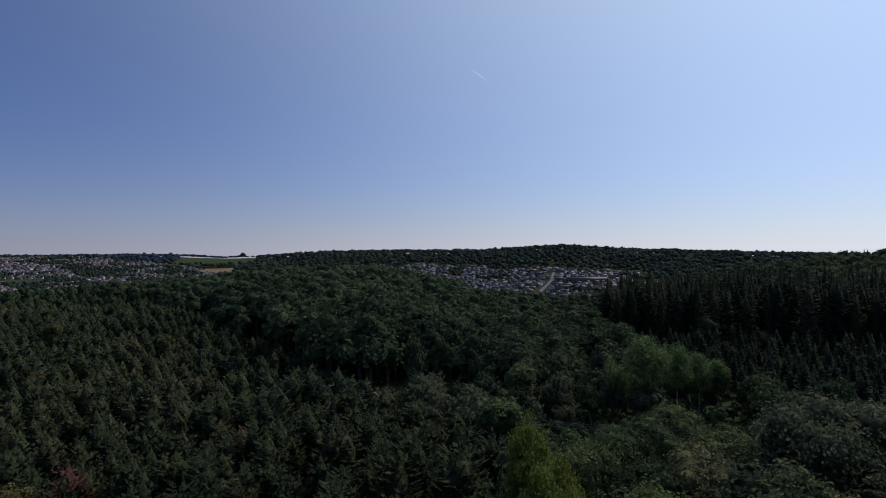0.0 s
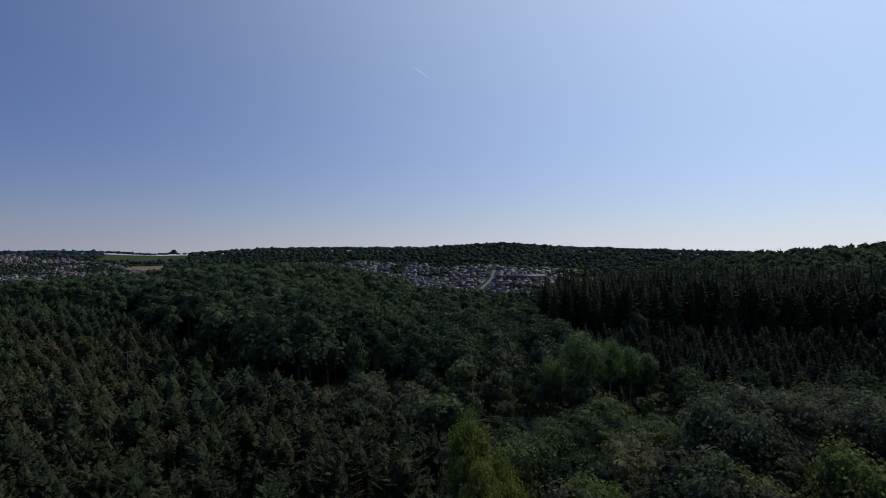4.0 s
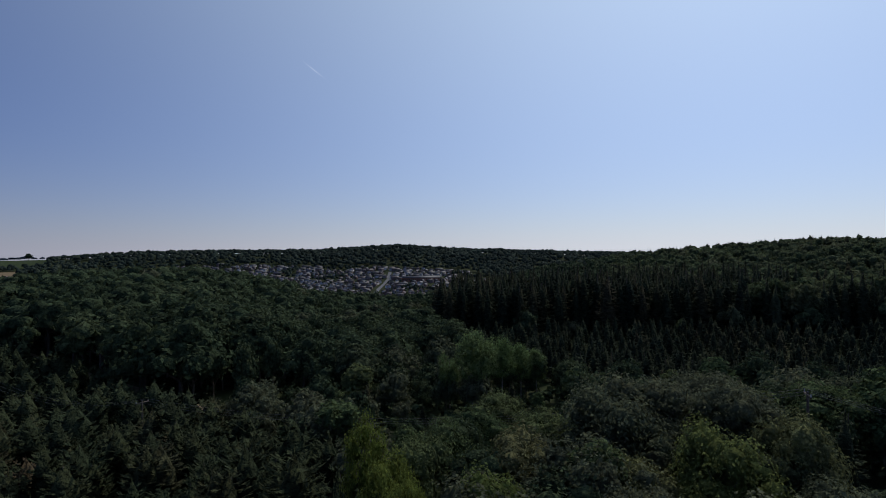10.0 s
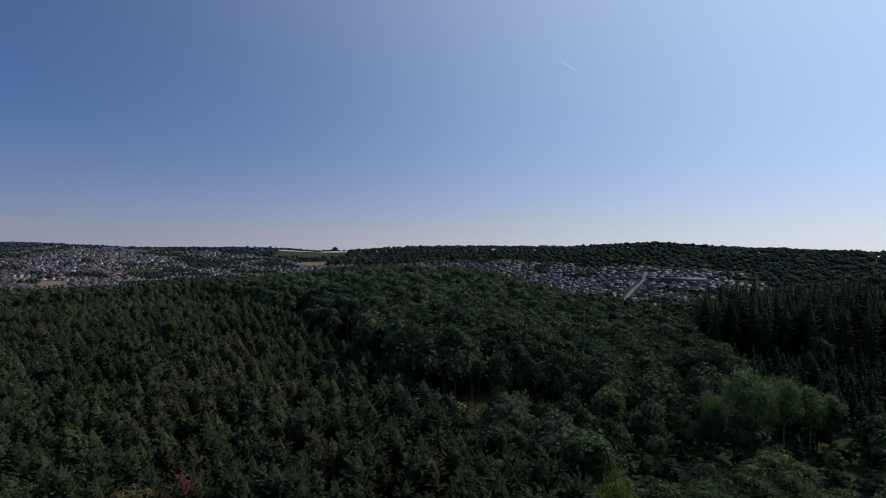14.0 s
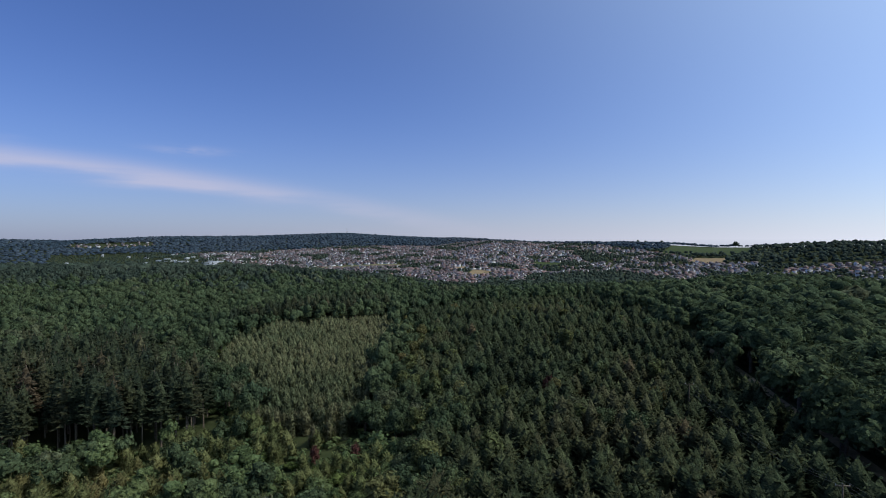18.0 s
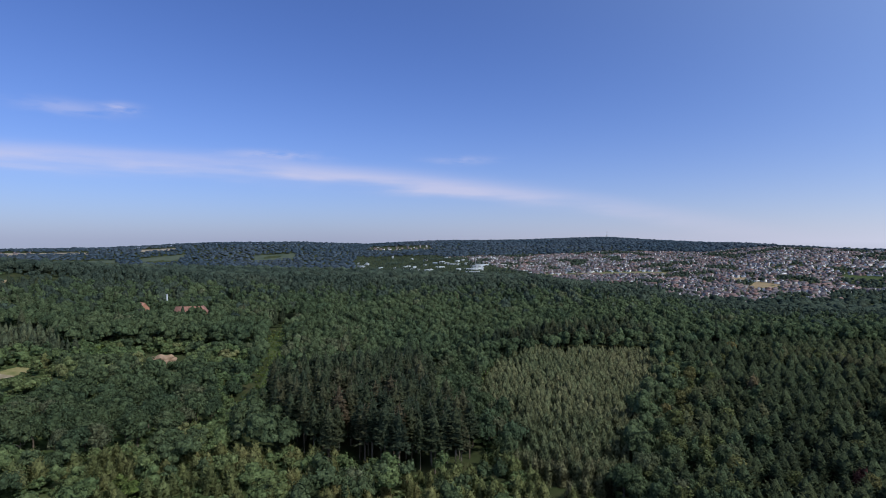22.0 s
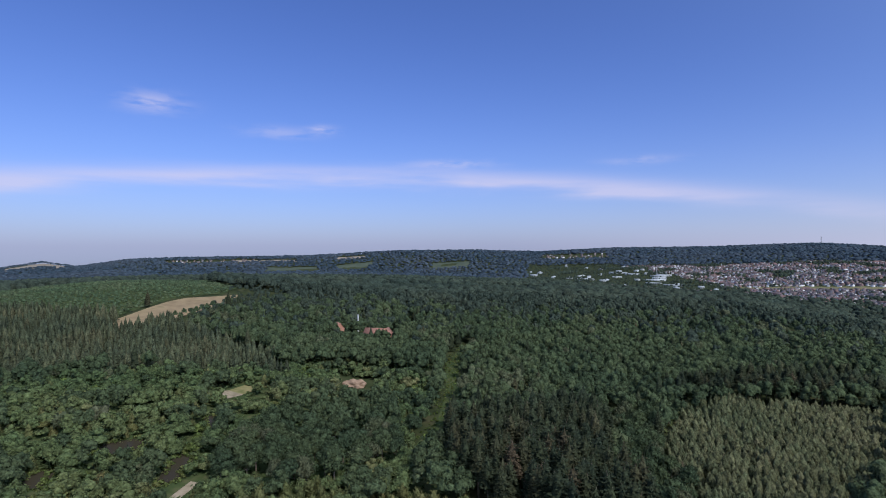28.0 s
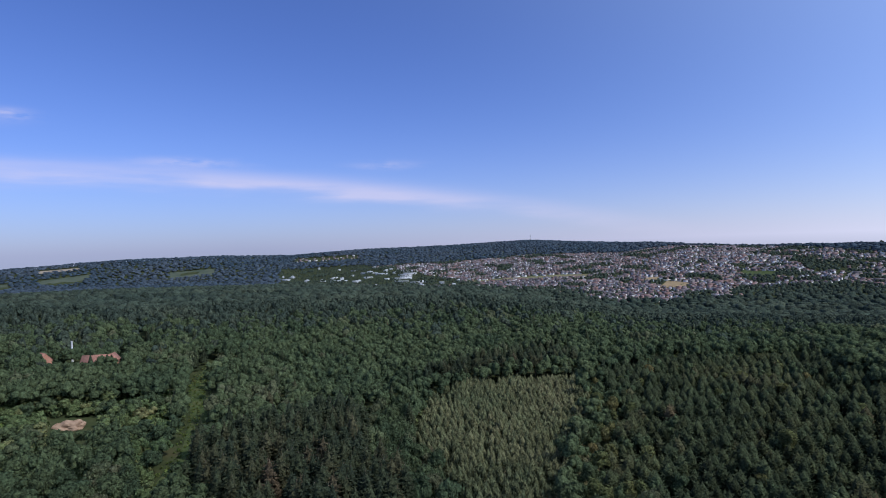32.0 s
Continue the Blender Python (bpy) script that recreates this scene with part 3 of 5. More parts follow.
def leafy_crown(rng, clumps, leaves, leaf, low, width, tall=1.0, core=0.72, spike=0.0, top=False, loose=0.0):
    """Clumps of leaf sprays round a crown: a coat of tilted sprays over an uneven dark inside."""
    V, F, count = [], [], 0
    mid = low + (tall - low) * 0.5
    hgt = (tall - low) * 0.5
    balls = []
    for c in range(clumps):
        th, ph = rng.uniform(0, 6.283), math.asin(rng.uniform(-0.6, 1.0))
        rr = rng.uniform(0.45, 0.78) if c else 0.0
        cr = rng.uniform(0.36, 0.56) * width * (1.45 if c == 0 else min(1.0, (12 / clumps) ** 0.45))
        balls.append((rr * width * math.cos(ph) * math.cos(th), rr * width * math.cos(ph) * math.sin(th), mid + rr * hgt * math.sin(ph), cr, cr * rng.uniform(0.75, 1.0) * max(1.0, hgt / width * 0.8)))
    total = sum(b[3] ** 2 for b in balls)
    for c, (cx, cy, cz, cr, ch) in enumerate(balls):
        bv, bf = BALL
        if top:
            bf = bf[bv[bf].mean(1)[:, 2] > -0.35]
        jit = 1 + np.array([rng.uniform(-0.2, 0.2) for _ in bv])[:, None]
        V.append(bv * jit * (cr * core, cr * core, ch * core) + (cx, cy, cz))
        F.append(bf + count)
        count += len(bv)
        for _ in range(int(1.5 * leaves * cr ** 2 / total)):
            a, b = rng.uniform(0, 6.283), math.asin(rng.uniform(-0.5, 1.0))
            nx, ny, nz = math.cos(b) * math.cos(a), math.cos(b) * math.sin(a), math.sin(b)
            k = rng.uniform(0.86 - loose, 1.06 + loose) + (spike * rng.random() if nz > 0.3 else 0)
            p = np.array((cx + nx * cr * k, cy + ny * cr * k, cz + nz * ch * k))
            if any(q != c and ((p[0] - o[0]) ** 2 + (p[1] - o[1]) ** 2) / o[3] ** 2 + (p[2] - o[2]) ** 2 / o[4] ** 2 < 0.7 for q, o in enumerate(balls)):
                continue
            s = leaf * rng.uniform(0.65, 1.3)
            nn = np.array((nx, ny, nz + 0.2)) + np.array([rng.uniform(-0.55, 0.55) for _ in range(3)])
            nn /= np.linalg.norm(nn)
            t = np.cross(nn, (rng.uniform(-1, 1), rng.uniform(-1, 1), rng.uniform(-1, 1)))
            t /= np.linalg.norm(t) + 1e-9
            w = np.cross(nn, t)
            V.append(np.array((p - t * s, p + w * s * 0.6 - nn * s * 0.25, p + t * s * 1.1, p - w * s * 0.65 + nn * s * 0.1)))
            F.append(np.array(((0, 1, 2), (0, 2, 3))) + count)
            count += 4
    return np.concatenate(V), np.concatenate(F)


def lump_crown(rng, low, width):
    """A whole crown as one uneven lump, for woods far off."""
    bv, bf = BALL
    off = np.array([rng.uniform(-9, 9) for _ in range(3)])
    k = np.array([0.85 + 0.5 * noise.noise(Vector(p * 2.1 + off)) + rng.uniform(-0.08, 0.08) for p in bv])[:, None]
    v = bv * k * (width, width, (1 - low) * 0.55) + (0, 0, low + (1 - low) * 0.45)
    keep = bv[bf].mean(1)[:, 2] > -0.2
    return v, bf[keep]


def stem(rng, top, r, limbs=0, spread=0.3):
    v, f = [], []
    lean = Vector((rng.uniform(-0.02, 0.02), rng.uniform(-0.02, 0.02), 0))
    tube(v, f, (0, 0, -0.03), lean * 0.5 + Vector((0, 0, top * 0.5)), r * 1.15, r * 0.8, 6)
    tube(v, f, lean * 0.5 + Vector((0, 0, top * 0.5)), lean + Vector((0, 0, top)), r * 0.8, r * 0.25, 6)
    for k in range(limbs):
        a = 6.283 * (k + rng.uniform(0, 0.6)) / limbs
        z = top * rng.uniform(0.4, 0.75)
        tube(v, f, (lean * 0.5) + Vector((0, 0, z)), (spread * math.cos(a), spread * math.sin(a), z + spread * rng.uniform(0.6, 1.1)), r * 0.45, r * 0.12, 4)
    return np.array(v), np.array(f)


R = random.Random(7)
def conifers(base, radius, rise, power, thin=0.24, core=0.6):
    """Crowns of one kind, from close by to far off."""
    return ([conifer_crown(R, 200, base, radius, rise, True, power, thin * 0.75, core * 0.8) for _ in range(5)], [conifer_crown(R, 110, base, radius * 1.04, rise, True, power, thin, core * 0.9) for _ in range(5)],
            [conifer_crown(R, 72, base, radius * 1.06, rise, False, power, thin * 1.2, core) for _ in range(6)], [conifer_crown(R, 20, base, radius * 1.1, rise, False, power, thin * 1.7, core * 1.1) for _ in range(5)])


def broad(low, width, spike=0.1, leaves=1900, leaf=0.027):
    """Leafy crowns of one kind, from close by to far off."""
    return ([leafy_crown(R, 24, leaves, leaf, low, width, core=0.76, spike=spike, loose=0.06) for _ in range(4)], [leafy_crown(R, 18, 700, 0.036, low, width, core=0.76, spike=spike, top=True, loose=0.1) for _ in range(6)],
            [leafy_crown(R, 9, 120, 0.056, low, width, core=0.82, spike=spike + 0.06, top=True, loose=0.1) for _ in range(8)], [leafy_crown(R, 6, 38, 0.075, low + 0.05, width, core=0.85, spike=spike + 0.08, top=True, loose=0.1) for _ in range(8)])


TUFT = [leafy_crown(R, 1, 10, 0.26, 0.0, 0.6, core=0.6) for _ in range(4)]
FORM = {
    "pine": conifers(0.04, 0.285, (0.1, 0.85), 0.42, 0.2, 0.72),
    "spruce": conifers(0.14, 0.155, (-0.5, 0.15), 0.6, 0.26, 0.6),
    "larch": conifers(0.02, 0.26, (0.3, 1.5), 0.5, 0.15, 0.8),
    "tall": conifers(0.42, 0.15, (-0.5, 0.3), 0.55, 0.24, 0.66),
    "oak": broad(0.16, 0.42),
    "dome": broad(0.28, 0.46, 0.04),
    "birch": broad(0.26, 0.24, 0.25, 2300, 0.017),
    "shrub": broad(0.0, 0.5, 0.2, 2500, 0.02),
    "fine": ([leafy_crown(R, 44, 6800, 0.0135, 0.0, 0.5, core=0.74, spike=0.15, loose=0.1) for _ in range(4)],),
    "plume": ([leafy_crown(R, 26, 5400, 0.012, 0.22, 0.3, core=0.5, spike=0.35, loose=0.25) for _ in range(3)],),
}
FAR_FORM = [leafy_crown(R, 3, 11, 0.11, 0.3, 0.56, core=0.86, top=True, spike=0.1, loose=0.1) for _ in range(9)]
FARTHEST = [lump_crown(R, 0.2, 0.46) for _ in range(6)]
STEMS = {"pine": [stem(R, 0.93, 0.016) for _ in range(2)], "spruce": [stem(R, 0.95, 0.011) for _ in range(2)], "tall": [stem(R, 0.95, 0.0105) for _ in range(2)], "larch": [stem(R, 0.93, 0.013) for _ in range(2)],
         "oak": [stem(R, 0.6, 0.028, 4, 0.28) for _ in range(3)], "dome": [stem(R, 0.6, 0.026, 4, 0.28) for _ in range(3)], "birch": [stem(R, 0.8, 0.0065, 5, 0.14) for _ in range(2)], "shrub": [stem(R, 0.5, 0.02, 4, 0.25) for _ in range(2)],
         "fine": [stem(R, 0.6, 0.02, 5, 0.3) for _ in range(2)], "plume": [stem(R, 0.8, 0.012, 5, 0.16) for _ in range(2)]}
TREES = {}


def tree(name, kind, level, leaf, bark, place, turn, high, wide, label, group):
    """A tree of its own: trunk and crown on a base. Like trees share their meshes."""
    k = R.randrange(len(FORM[kind][level]))
    key = (name, kind, level, leaf.name, k)
    m = Matrix.LocRotScale(place, Euler((0, 0, turn)), (wide, wide, high))
    if key in TREES:
        return tagged(copy_thing(TREES[key], Matrix.LocRotScale(place, Euler((0, 0, turn)), (wide / TREES[key].scale[0], wide / TREES[key].scale[0], high / TREES[key].scale[2]))), label)
    base = new(name)
    trunk = new("trunk", mesh_from("trunk", *STEMS[kind][k % len(STEMS[kind])], [bark]))
    crown = new("crown", mesh_from("crown", *FORM[kind][level][k], [leaf]))
    trunk.parent = crown.parent = base
    base.matrix_basis = m
    TREES[key] = tagged(base, label, "tree", group)
    return base


def plant(name, many, kind, leaf, x, y, h, wide, label, near=0, close=80.0, mid=260.0, stems=False, bark=None, rng=None):
    """Trees of one stand: the nearest each a thing of its own, the rest one sheet."""
    rng = rng or np.random.default_rng(len(x))
    order = np.argsort(np.hypot(x, y))
    for i in order[:near]:
        d = math.hypot(x[i], y[i])
        high = float(h[i])
        tree(name, kind, 0 if d < close else 1, leaf, bark or BARK, (x[i], y[i], float(ground_z(x[i], y[i]))), float(rng.uniform(0, 6.28)), high, high * wide * float(rng.uniform(0.85, 1.2)), label, many)
    rest = order[near:]
    d = np.hypot(x[rest], y[rest])
    a, b = rest[d < mid], rest[d >= mid]
    nm = many.replace(" ", "_")
    grove(nm, FORM[kind][2], leaf, x[a], y[a], h[a], wide, label, STEMS[kind] if stems else None)
    grove(nm, FORM[kind][3], leaf, x[b], y[b], h[b], wide, label)


def grove(name, forms, leaf, x, y, h, wide=1.0, label="", stems=None, rng=None, drift=46.0):
    """One sheet of many trees too many to count: crowns, and stems where they show."""
    if len(x) == 0:
        return None
    rng = rng or np.random.default_rng(len(x))
    z = ground_z(x, y)
    a, pick = rng.uniform(0, 6.283, len(x)), rng.integers(0, len(forms), len(x))
    stray = np.array([noise.noise(Vector((p / drift, q / drift, 9))) for p, q in zip(x, y)])
    tint = np.clip(0.48 + 0.6 * stray + (rng.random(len(x)) - 0.5) * 0.5, 0.01, 0.95)
    tint = np.where(rng.random(len(x)) < 0.012, rng.uniform(0.9, 0.995, len(x)), tint)
    w = h * wide * rng.uniform(0.85, 1.2, len(x))
    V, F, M, T, count = [], [], [], [], 0
    for sets, mat in ((forms, 0), (stems or [], 1)):
        for k, (tv, tf) in enumerate(sets):
            who = np.nonzero(pick % len(sets) == k)[0]
            if len(who) == 0:
                continue
            c, s = np.cos(a[who])[:, None], np.sin(a[who])[:, None]
            X = (tv[:, 0] * c - tv[:, 1] * s) * w[who, None] + x[who, None]
            Y = (tv[:, 0] * s + tv[:, 1] * c) * w[who, None] + y[who, None]
            Z = tv[:, 2] * h[who, None] + z[who, None]
            V.append(np.stack([X, Y, Z], -1).reshape(-1, 3))
            F.append((tf[None] + (np.arange(len(who)) * len(tv))[:, None, None] + count).reshape(-1, 3))
            M.append(np.full(len(who) * len(tf), mat))
            T.append(np.repeat(tint[who], len(tv)))
            count += len(who) * len(tv)
    me = mesh_from(name, np.concatenate(V), np.concatenate(F), [leaf, BARK], np.concatenate(M), np.concatenate(T))
    return tagged(new(name, me), label, "trees", kind="stuff")


def sown(rng, box, gap, jitter=0.45):
    """Points on a jittered grid over a box."""
    x0, y0, x1, y1 = box
    gx, gy = np.meshgrid(np.arange(x0, x1, gap), np.arange(y0, y1, gap))
    gx = gx + (np.arange(gx.shape[0]) % 2)[:, None] * gap / 2
    return (gx + rng.uniform(-jitter, jitter, gx.shape) * gap).ravel(), (gy + rng.uniform(-jitter, jitter, gx.shape) * gap).ravel()


# ---------------------------------------------------------------- ground
def build_ground():
    az = np.radians(np.arange(-180, 180, 1.0))
    r = np.concatenate([[0.0], np.geomspace(8, 4900, 150)])
    A, D = np.meshgrid(az, r)
    x, y = (D * np.sin(A)).ravel(), (D * np.cos(A)).ravel()
    z = ground_z(x, y)
    n, m = len(az), len(r)
    i, j = np.meshgrid(np.arange(m - 1), np.arange(n), indexing="ij")
    jn = (j + 1) % n
    f = np.stack([i * n + j, i * n + jn, (i + 1) * n + jn, (i + 1) * n + j], -1).reshape(-1, 4)
    me = mesh_from("ground", np.stack([x, y, z], -1), f, [SOIL])
    for p in me.polygons:
        p.use_smooth = True
    return tagged(new("ground", me), "dark leafy forest floor over rolling hills", "ground", kind="structure")


def patch(name, poly, mat, label, lift=0.25, cell=6.0, kind="structure", category="ground"):
    """A piece of another surface, draped over the ground."""
    px, py = np.array(poly).T
    bm = bmesh.new()
    ring = []
    for (ax, ay), (bx, by) in zip(poly, poly[1:] + poly[:1]):
        k = max(1, int(math.hypot(bx - ax, by - ay) / cell))
        ring += [(ax + (bx - ax) * t / k, ay + (by - ay) * t / k) for t in range(k)]
    face = bm.faces.new([bm.verts.new((a, b, 0)) for a, b in ring])
    bmesh.ops.triangulate(bm, faces=[face])
    for _ in range(3):
        long = [e for e in bm.edges if e.calc_length() > cell * 1.6]
        if not long:
            break
        bmesh.ops.subdivide_edges(bm, edges=long, cuts=1)
        bmesh.ops.triangulate(bm, faces=bm.faces[:])
    for p in bm.verts:
        p.co.z = float(ground_z(p.co.x, p.co.y)) + lift
    bmesh.ops.recalc_face_normals(bm, faces=bm.faces[:])
    me = bpy.data.meshes.new(name)
    bm.to_mesh(me)
    bm.free()
    me.materials.append(mat)
    return tagged(new(name, me), label, category, kind=kind)


def ribbon(name, line, width, mat, label, lift=0.3, step=4.0):
    pts = []
    for (ax, ay), (bx, by) in zip(line, line[1:]):
        k = max(1, int(math.hypot(bx - ax, by - ay) / step))
        pts += [(ax + (bx - ax) * t / k, ay + (by - ay) * t / k) for t in range(k)]
    pts.append(line[-1])
    p = np.array(pts)
    t = np.gradient(p, axis=0)
    t /= np.linalg.norm(t, axis=1)[:, None]
    nrm = np.stack([-t[:, 1], t[:, 0]], 1) * width / 2
    v = np.concatenate([p - nrm, p + nrm])
    z = ground_z(v[:, 0], v[:, 1]) + lift
    n = len(p)
    f = [(i, i + 1, n + i + 1, n + i) for i in range(n - 1)]
    return tagged(new(name, mesh_from(name, np.column_stack([v, z]), f, [mat])), label, "track", kind="structure")


build_ground()
patch("straw_field", STRAW_FIELD, STRAW, "dry golden straw field on a rise", 0.4)
patch("young_plantation_ground", YOUNG_FIELD, GRASS, "green ground of a young plantation", 0.3, 14)
HILL_FIELDS = [(polar((-25, 2250), (-17.5, 2120), (-17, 2440), (-24, 2560)), GRASS, "green hilltop pasture"), (polar((-22.5, 2010), (-19.5, 1980), (-19, 2080), (-22, 2120)), STRAW, "dry hay field below the hilltop"),
               (polar((-37.6, 1900), (-34.8, 1880), (-34.6, 1990), (-37.2, 2010)), GRASS, "green playing field in the town"), (polar((-64, 2010), (-58, 2000), (-54, 1975), (-51.5, 1985), (-51.3, 2060), (-54, 2080), (-58, 2090), (-64, 2070)), DRY_GRASS, "long dry playing field in the town"),
               (polar((-46, 1800), (-44.6, 1780), (-44.4, 1900), (-45.6, 1900)), STRAW, "dry slope in the town"), (polar((-113, 3500), (-107, 3440), (-107, 3520), (-113, 3600)), STUBBLE_HAZE, "pale field on a far hill"),
               (polar((-110, 3060), (-105, 3060), (-105, 3230), (-110, 3260)), MEADOW_GREEN, "green meadow on a far hillside"),
               (polar((-103, 3100), (-100, 3080), (-99, 3260), (-103, 3240)), MEADOW_GREEN, "green meadow on a far hillside"), (polar((-93, 2900), (-89, 2880), (-89, 3030), (-93, 3080)), MEADOW_GREEN, "green meadow on a far hillside"),
               # first patch: pale colour stands for haze over the most distant hill
               (polar((-131, 3700), (-127, 3700), (-126.5, 4060), (-130.8, 4080)), STUBBLE_HAZE, "distant hill slope, coloured pale as if in haze"), (polar((-128, 2700), (-124, 2680), (-124, 2900), (-128, 2950)), MEADOW_GREEN, "green meadow in the far valley"),
               (polar((-103, 3420), (-100, 3380), (-100, 3450), (-103, 3500)), STUBBLE_HAZE, "pale field on a far hill")]
for poly, mat, label in HILL_FIELDS:
    patch("hill_field", poly, mat, label, 0.8, 30)
patch("town_field", TOWN_FIELD, STRAW, "dry yellow field at the edge of town", 0.6)
for poly in (POND_A, POND_B, POND_C, POND_D):
    patch("pond", poly, WATER, "still brown pond among scrub", 0.5, 5, category="water")
patch("sandy_clearing", SANDY, SAND, "bare pale sandy clearing", 0.4)
patch("forest_clearing", [(-3, 131), (1, 130), (2, 136), (-2, 138)], DRY_GRASS, "small sunlit dry clearing between trees", 0.4)
ribbon("sandy_track", TRACK, 3.2, SAND, "pale sandy track beside the pond")
patch("meadow_ground", MEADOW, GRASS, "rough green grass between the scrub", 0.15, 9)
patch("glade", GLADE, plain("dry_glade", [(0.3, (0.10, 0.11, 0.04)), (0.7, (0.24, 0.2, 0.10))], 0.2, 0.95), "open dry grass glade", 0.3)
ribbon("grass_ride", RIDE, 8, GRASS, "grassy ride cut straight through the forest")
ribbon("forest_track", FOREST_TRACK, 3, SAND, "pale earth track along the plantation edge")
ribbon("town_road", ROAD, 9, ASPHALT, "grey road climbing through the town", 0.6)
ribbon("hill_road", HIGH_ROAD, 8, ASPHALT, "grey road climbing the hillside town", 0.6)

# ---------------------------------------------------------------- woods
rng = np.random.default_rng(3)


def open_ground(x, y):
    """Where no tree stands."""
    bare = near_line(RIDE, x, y) < 7
    bare |= near_line(TRACK, x, y) < 4.5
    bare |= near_line(FOREST_TRACK, x, y) < 3.2
    for poly in (STRAW_FIELD, WORKS, POND_A, POND_B, POND_C, POND_D, *BANK_VIEWS, SANDY, SAND_HEAP, CLEARING, TOWN_FIELD, *VIEW_GAPS, *FAR_VILLAGES):
        bare |= inside(poly, x, y)
    for poly, _, _ in HILL_FIELDS:
        bare |= inside(poly, x, y)
    return bare


def stand(gap, box, where, jitter=0.4):
    x, y = sown(rng, box, gap, jitter)
    keep = where(x, y) & ~open_ground(x, y) & (np.hypot(x, y) > 26)
    return x[keep], y[keep]


def zone(poly):
    return lambda x, y: inside(poly, x, y)


def ragged(poly, much):
    """The same, with a wandering edge."""
    def where(x, y):
        a = np.array([noise.noise(Vector((p / 14, q / 14, 61))) for p, q in zip(x, y)])
        b = np.array([noise.noise(Vector((p / 14, q / 14, 71))) for p, q in zip(x, y)])
        return inside(poly, x + much * a, y + much * b)
    return where


CLAIMED = [PLANTATION, LARCHES, SPRUCES, TALL_PINES, DARK_SPRUCES, YOUNG_SPRUCES, DARK_OAKS, WEST_SPRUCES, YOUNG_FIELD, SOUTH_WOOD, EDGE_OAKS, LARCH_EDGE]


def unclaimed(x, y):
    got = np.zeros(np.shape(x), bool)
    for p in CLAIMED:
        got |= inside(p, x, y)
    return ~got


x, y = stand(4.6, (-270, 20, 20, 340), zone(PLANTATION), 0.52)
keep = np.array([noise.noise(Vector((a / 10, b / 10, 51))) for a, b in zip(x, y)]) < 0.52
x, y = x[keep], y[keep]
az, d = bearing(x, y)
wild = np.array([noise.noise(Vector((a / 16, b / 16, 21))) for a, b in zip(x, y)]) + 0.75 * ease(-40, -54, az) * (d < 190) - 0.5 * ease(-44, -30, az)
leafy = (wild > 0.42) | ((rng.random(len(x)) < 0.07) & (az < -25))
plant("plantation_conifer", "rows of plantation conifers", "pine", LEAF["pine"], x[~leafy], y[~leafy], rng.uniform(8.2, 12, (~leafy).sum()) * (1 + 0.22 * wild[~leafy]), 1.12, "green plantation conifer in a dense stand", 200, 66, stems=True)
x, y = x[leafy], y[leafy]
for k, (nm, leaf, many, label) in enumerate((("plantation_oak", "oak", "oaks among the plantation", "dark round oak grown up among the conifers"), ("plantation_birch", "shrub", "birches among the plantation", "yellowing birch grown up among the conifers"))):
    part_of = np.arange(len(x)) % 3 == 0 if k else np.arange(len(x)) % 3 > 0
    plant(nm, many, "birch" if k else "oak", LEAF[leaf], x[part_of], y[part_of], rng.uniform(7, 11.5, part_of.sum()), 1.15 if k else 0.75, label, 50, 90)
x, y = stand(2.6, (-290, 60, -120, 205), ragged(LARCHES, 16), 0.5)
tall = np.array([noise.noise(Vector((a / 13, b / 13, 31))) for a, b in zip(x, y)])
plant("young_larch", "stand of young larches", "larch", LEAF["larch"], x, y, rng.uniform(6.0, 8.2, len(x)) * (1 + 0.3 * tall), 1.05, "pale olive young larch in a dense stand", 70, mid=200)
x, y = stand(6.2, (-285, 55, -115, 125), zone(EDGE_OAKS), 0.45)
plant("edge_oak", "oaks between the spruces and the larches", "oak", LEAF["oak"], x, y, rng.uniform(8, 12.5, len(x)), 0.8, "dark round oak between spruces and young larches", 60, mid=300)
x, y = stand(5.4, (-260, 85, -105, 210), zone(LARCH_EDGE), 0.5)
gold = rng.random(len(x)) < 0.3
plant("edge_oak", "oaks along the larches", "oak", LEAF["oak"], x[~gold], y[~gold], rng.uniform(6.5, 11, (~gold).sum()), 0.85, "dark round oak at the edge of the larches", 20, mid=300)
plant("edge_birch", "birches along the larches", "birch", LEAF["shrub"], x[gold], y[gold], rng.uniform(7, 11, gold.sum()), 1.1, "yellowing birch at the edge of the larches", 20, mid=300)
x, y = stand(5.0, (-270, -8, -145, 102), zone(SPRUCES))
plant("tall_spruce", "stand of tall spruces", "tall", LEAF["spruce"], x, y, rng.uniform(17, 22.5, len(x)), 1.1, "tall dark spruce with a bare lower trunk", 110, stems=True)
x, y = stand(6, (-320, 110, -268, 220), zone(TALL_PINES))
plant("tall_pine", "row of tall pines", "tall", LEAF["spruce"], x, y, rng.uniform(14, 17, len(x)), 1.4, "tall pine with a bare trunk", 40, stems=True)
x, y = stand(5.0, (60, 85, 330, 250), zone(DARK_SPRUCES))
leafy = (np.array([noise.noise(Vector((a / 22, b / 22, 41))) for a, b in zip(x, y)]) + 0.6 * ease(36, 52, bearing(x, y)[0])) > 0.58
plant("beech_tree", "beeches among the spruces", "birch", LEAF["beech"], x[leafy], y[leafy], rng.uniform(15, 20, leafy.sum()), 0.95, "light green beech among dark spruces", 24)
x, y = x[~leafy], y[~leafy]
plant("mature_spruce", "wall of mature spruces", "spruce", LEAF["spruce"], x, y, rng.uniform(18, 24, len(x)), 1.15, "dark mature spruce standing in shade", 70, stems=True)
x, y = stand(4.0, (45, 55, 260, 178), zone(YOUNG_SPRUCES), 0.5)
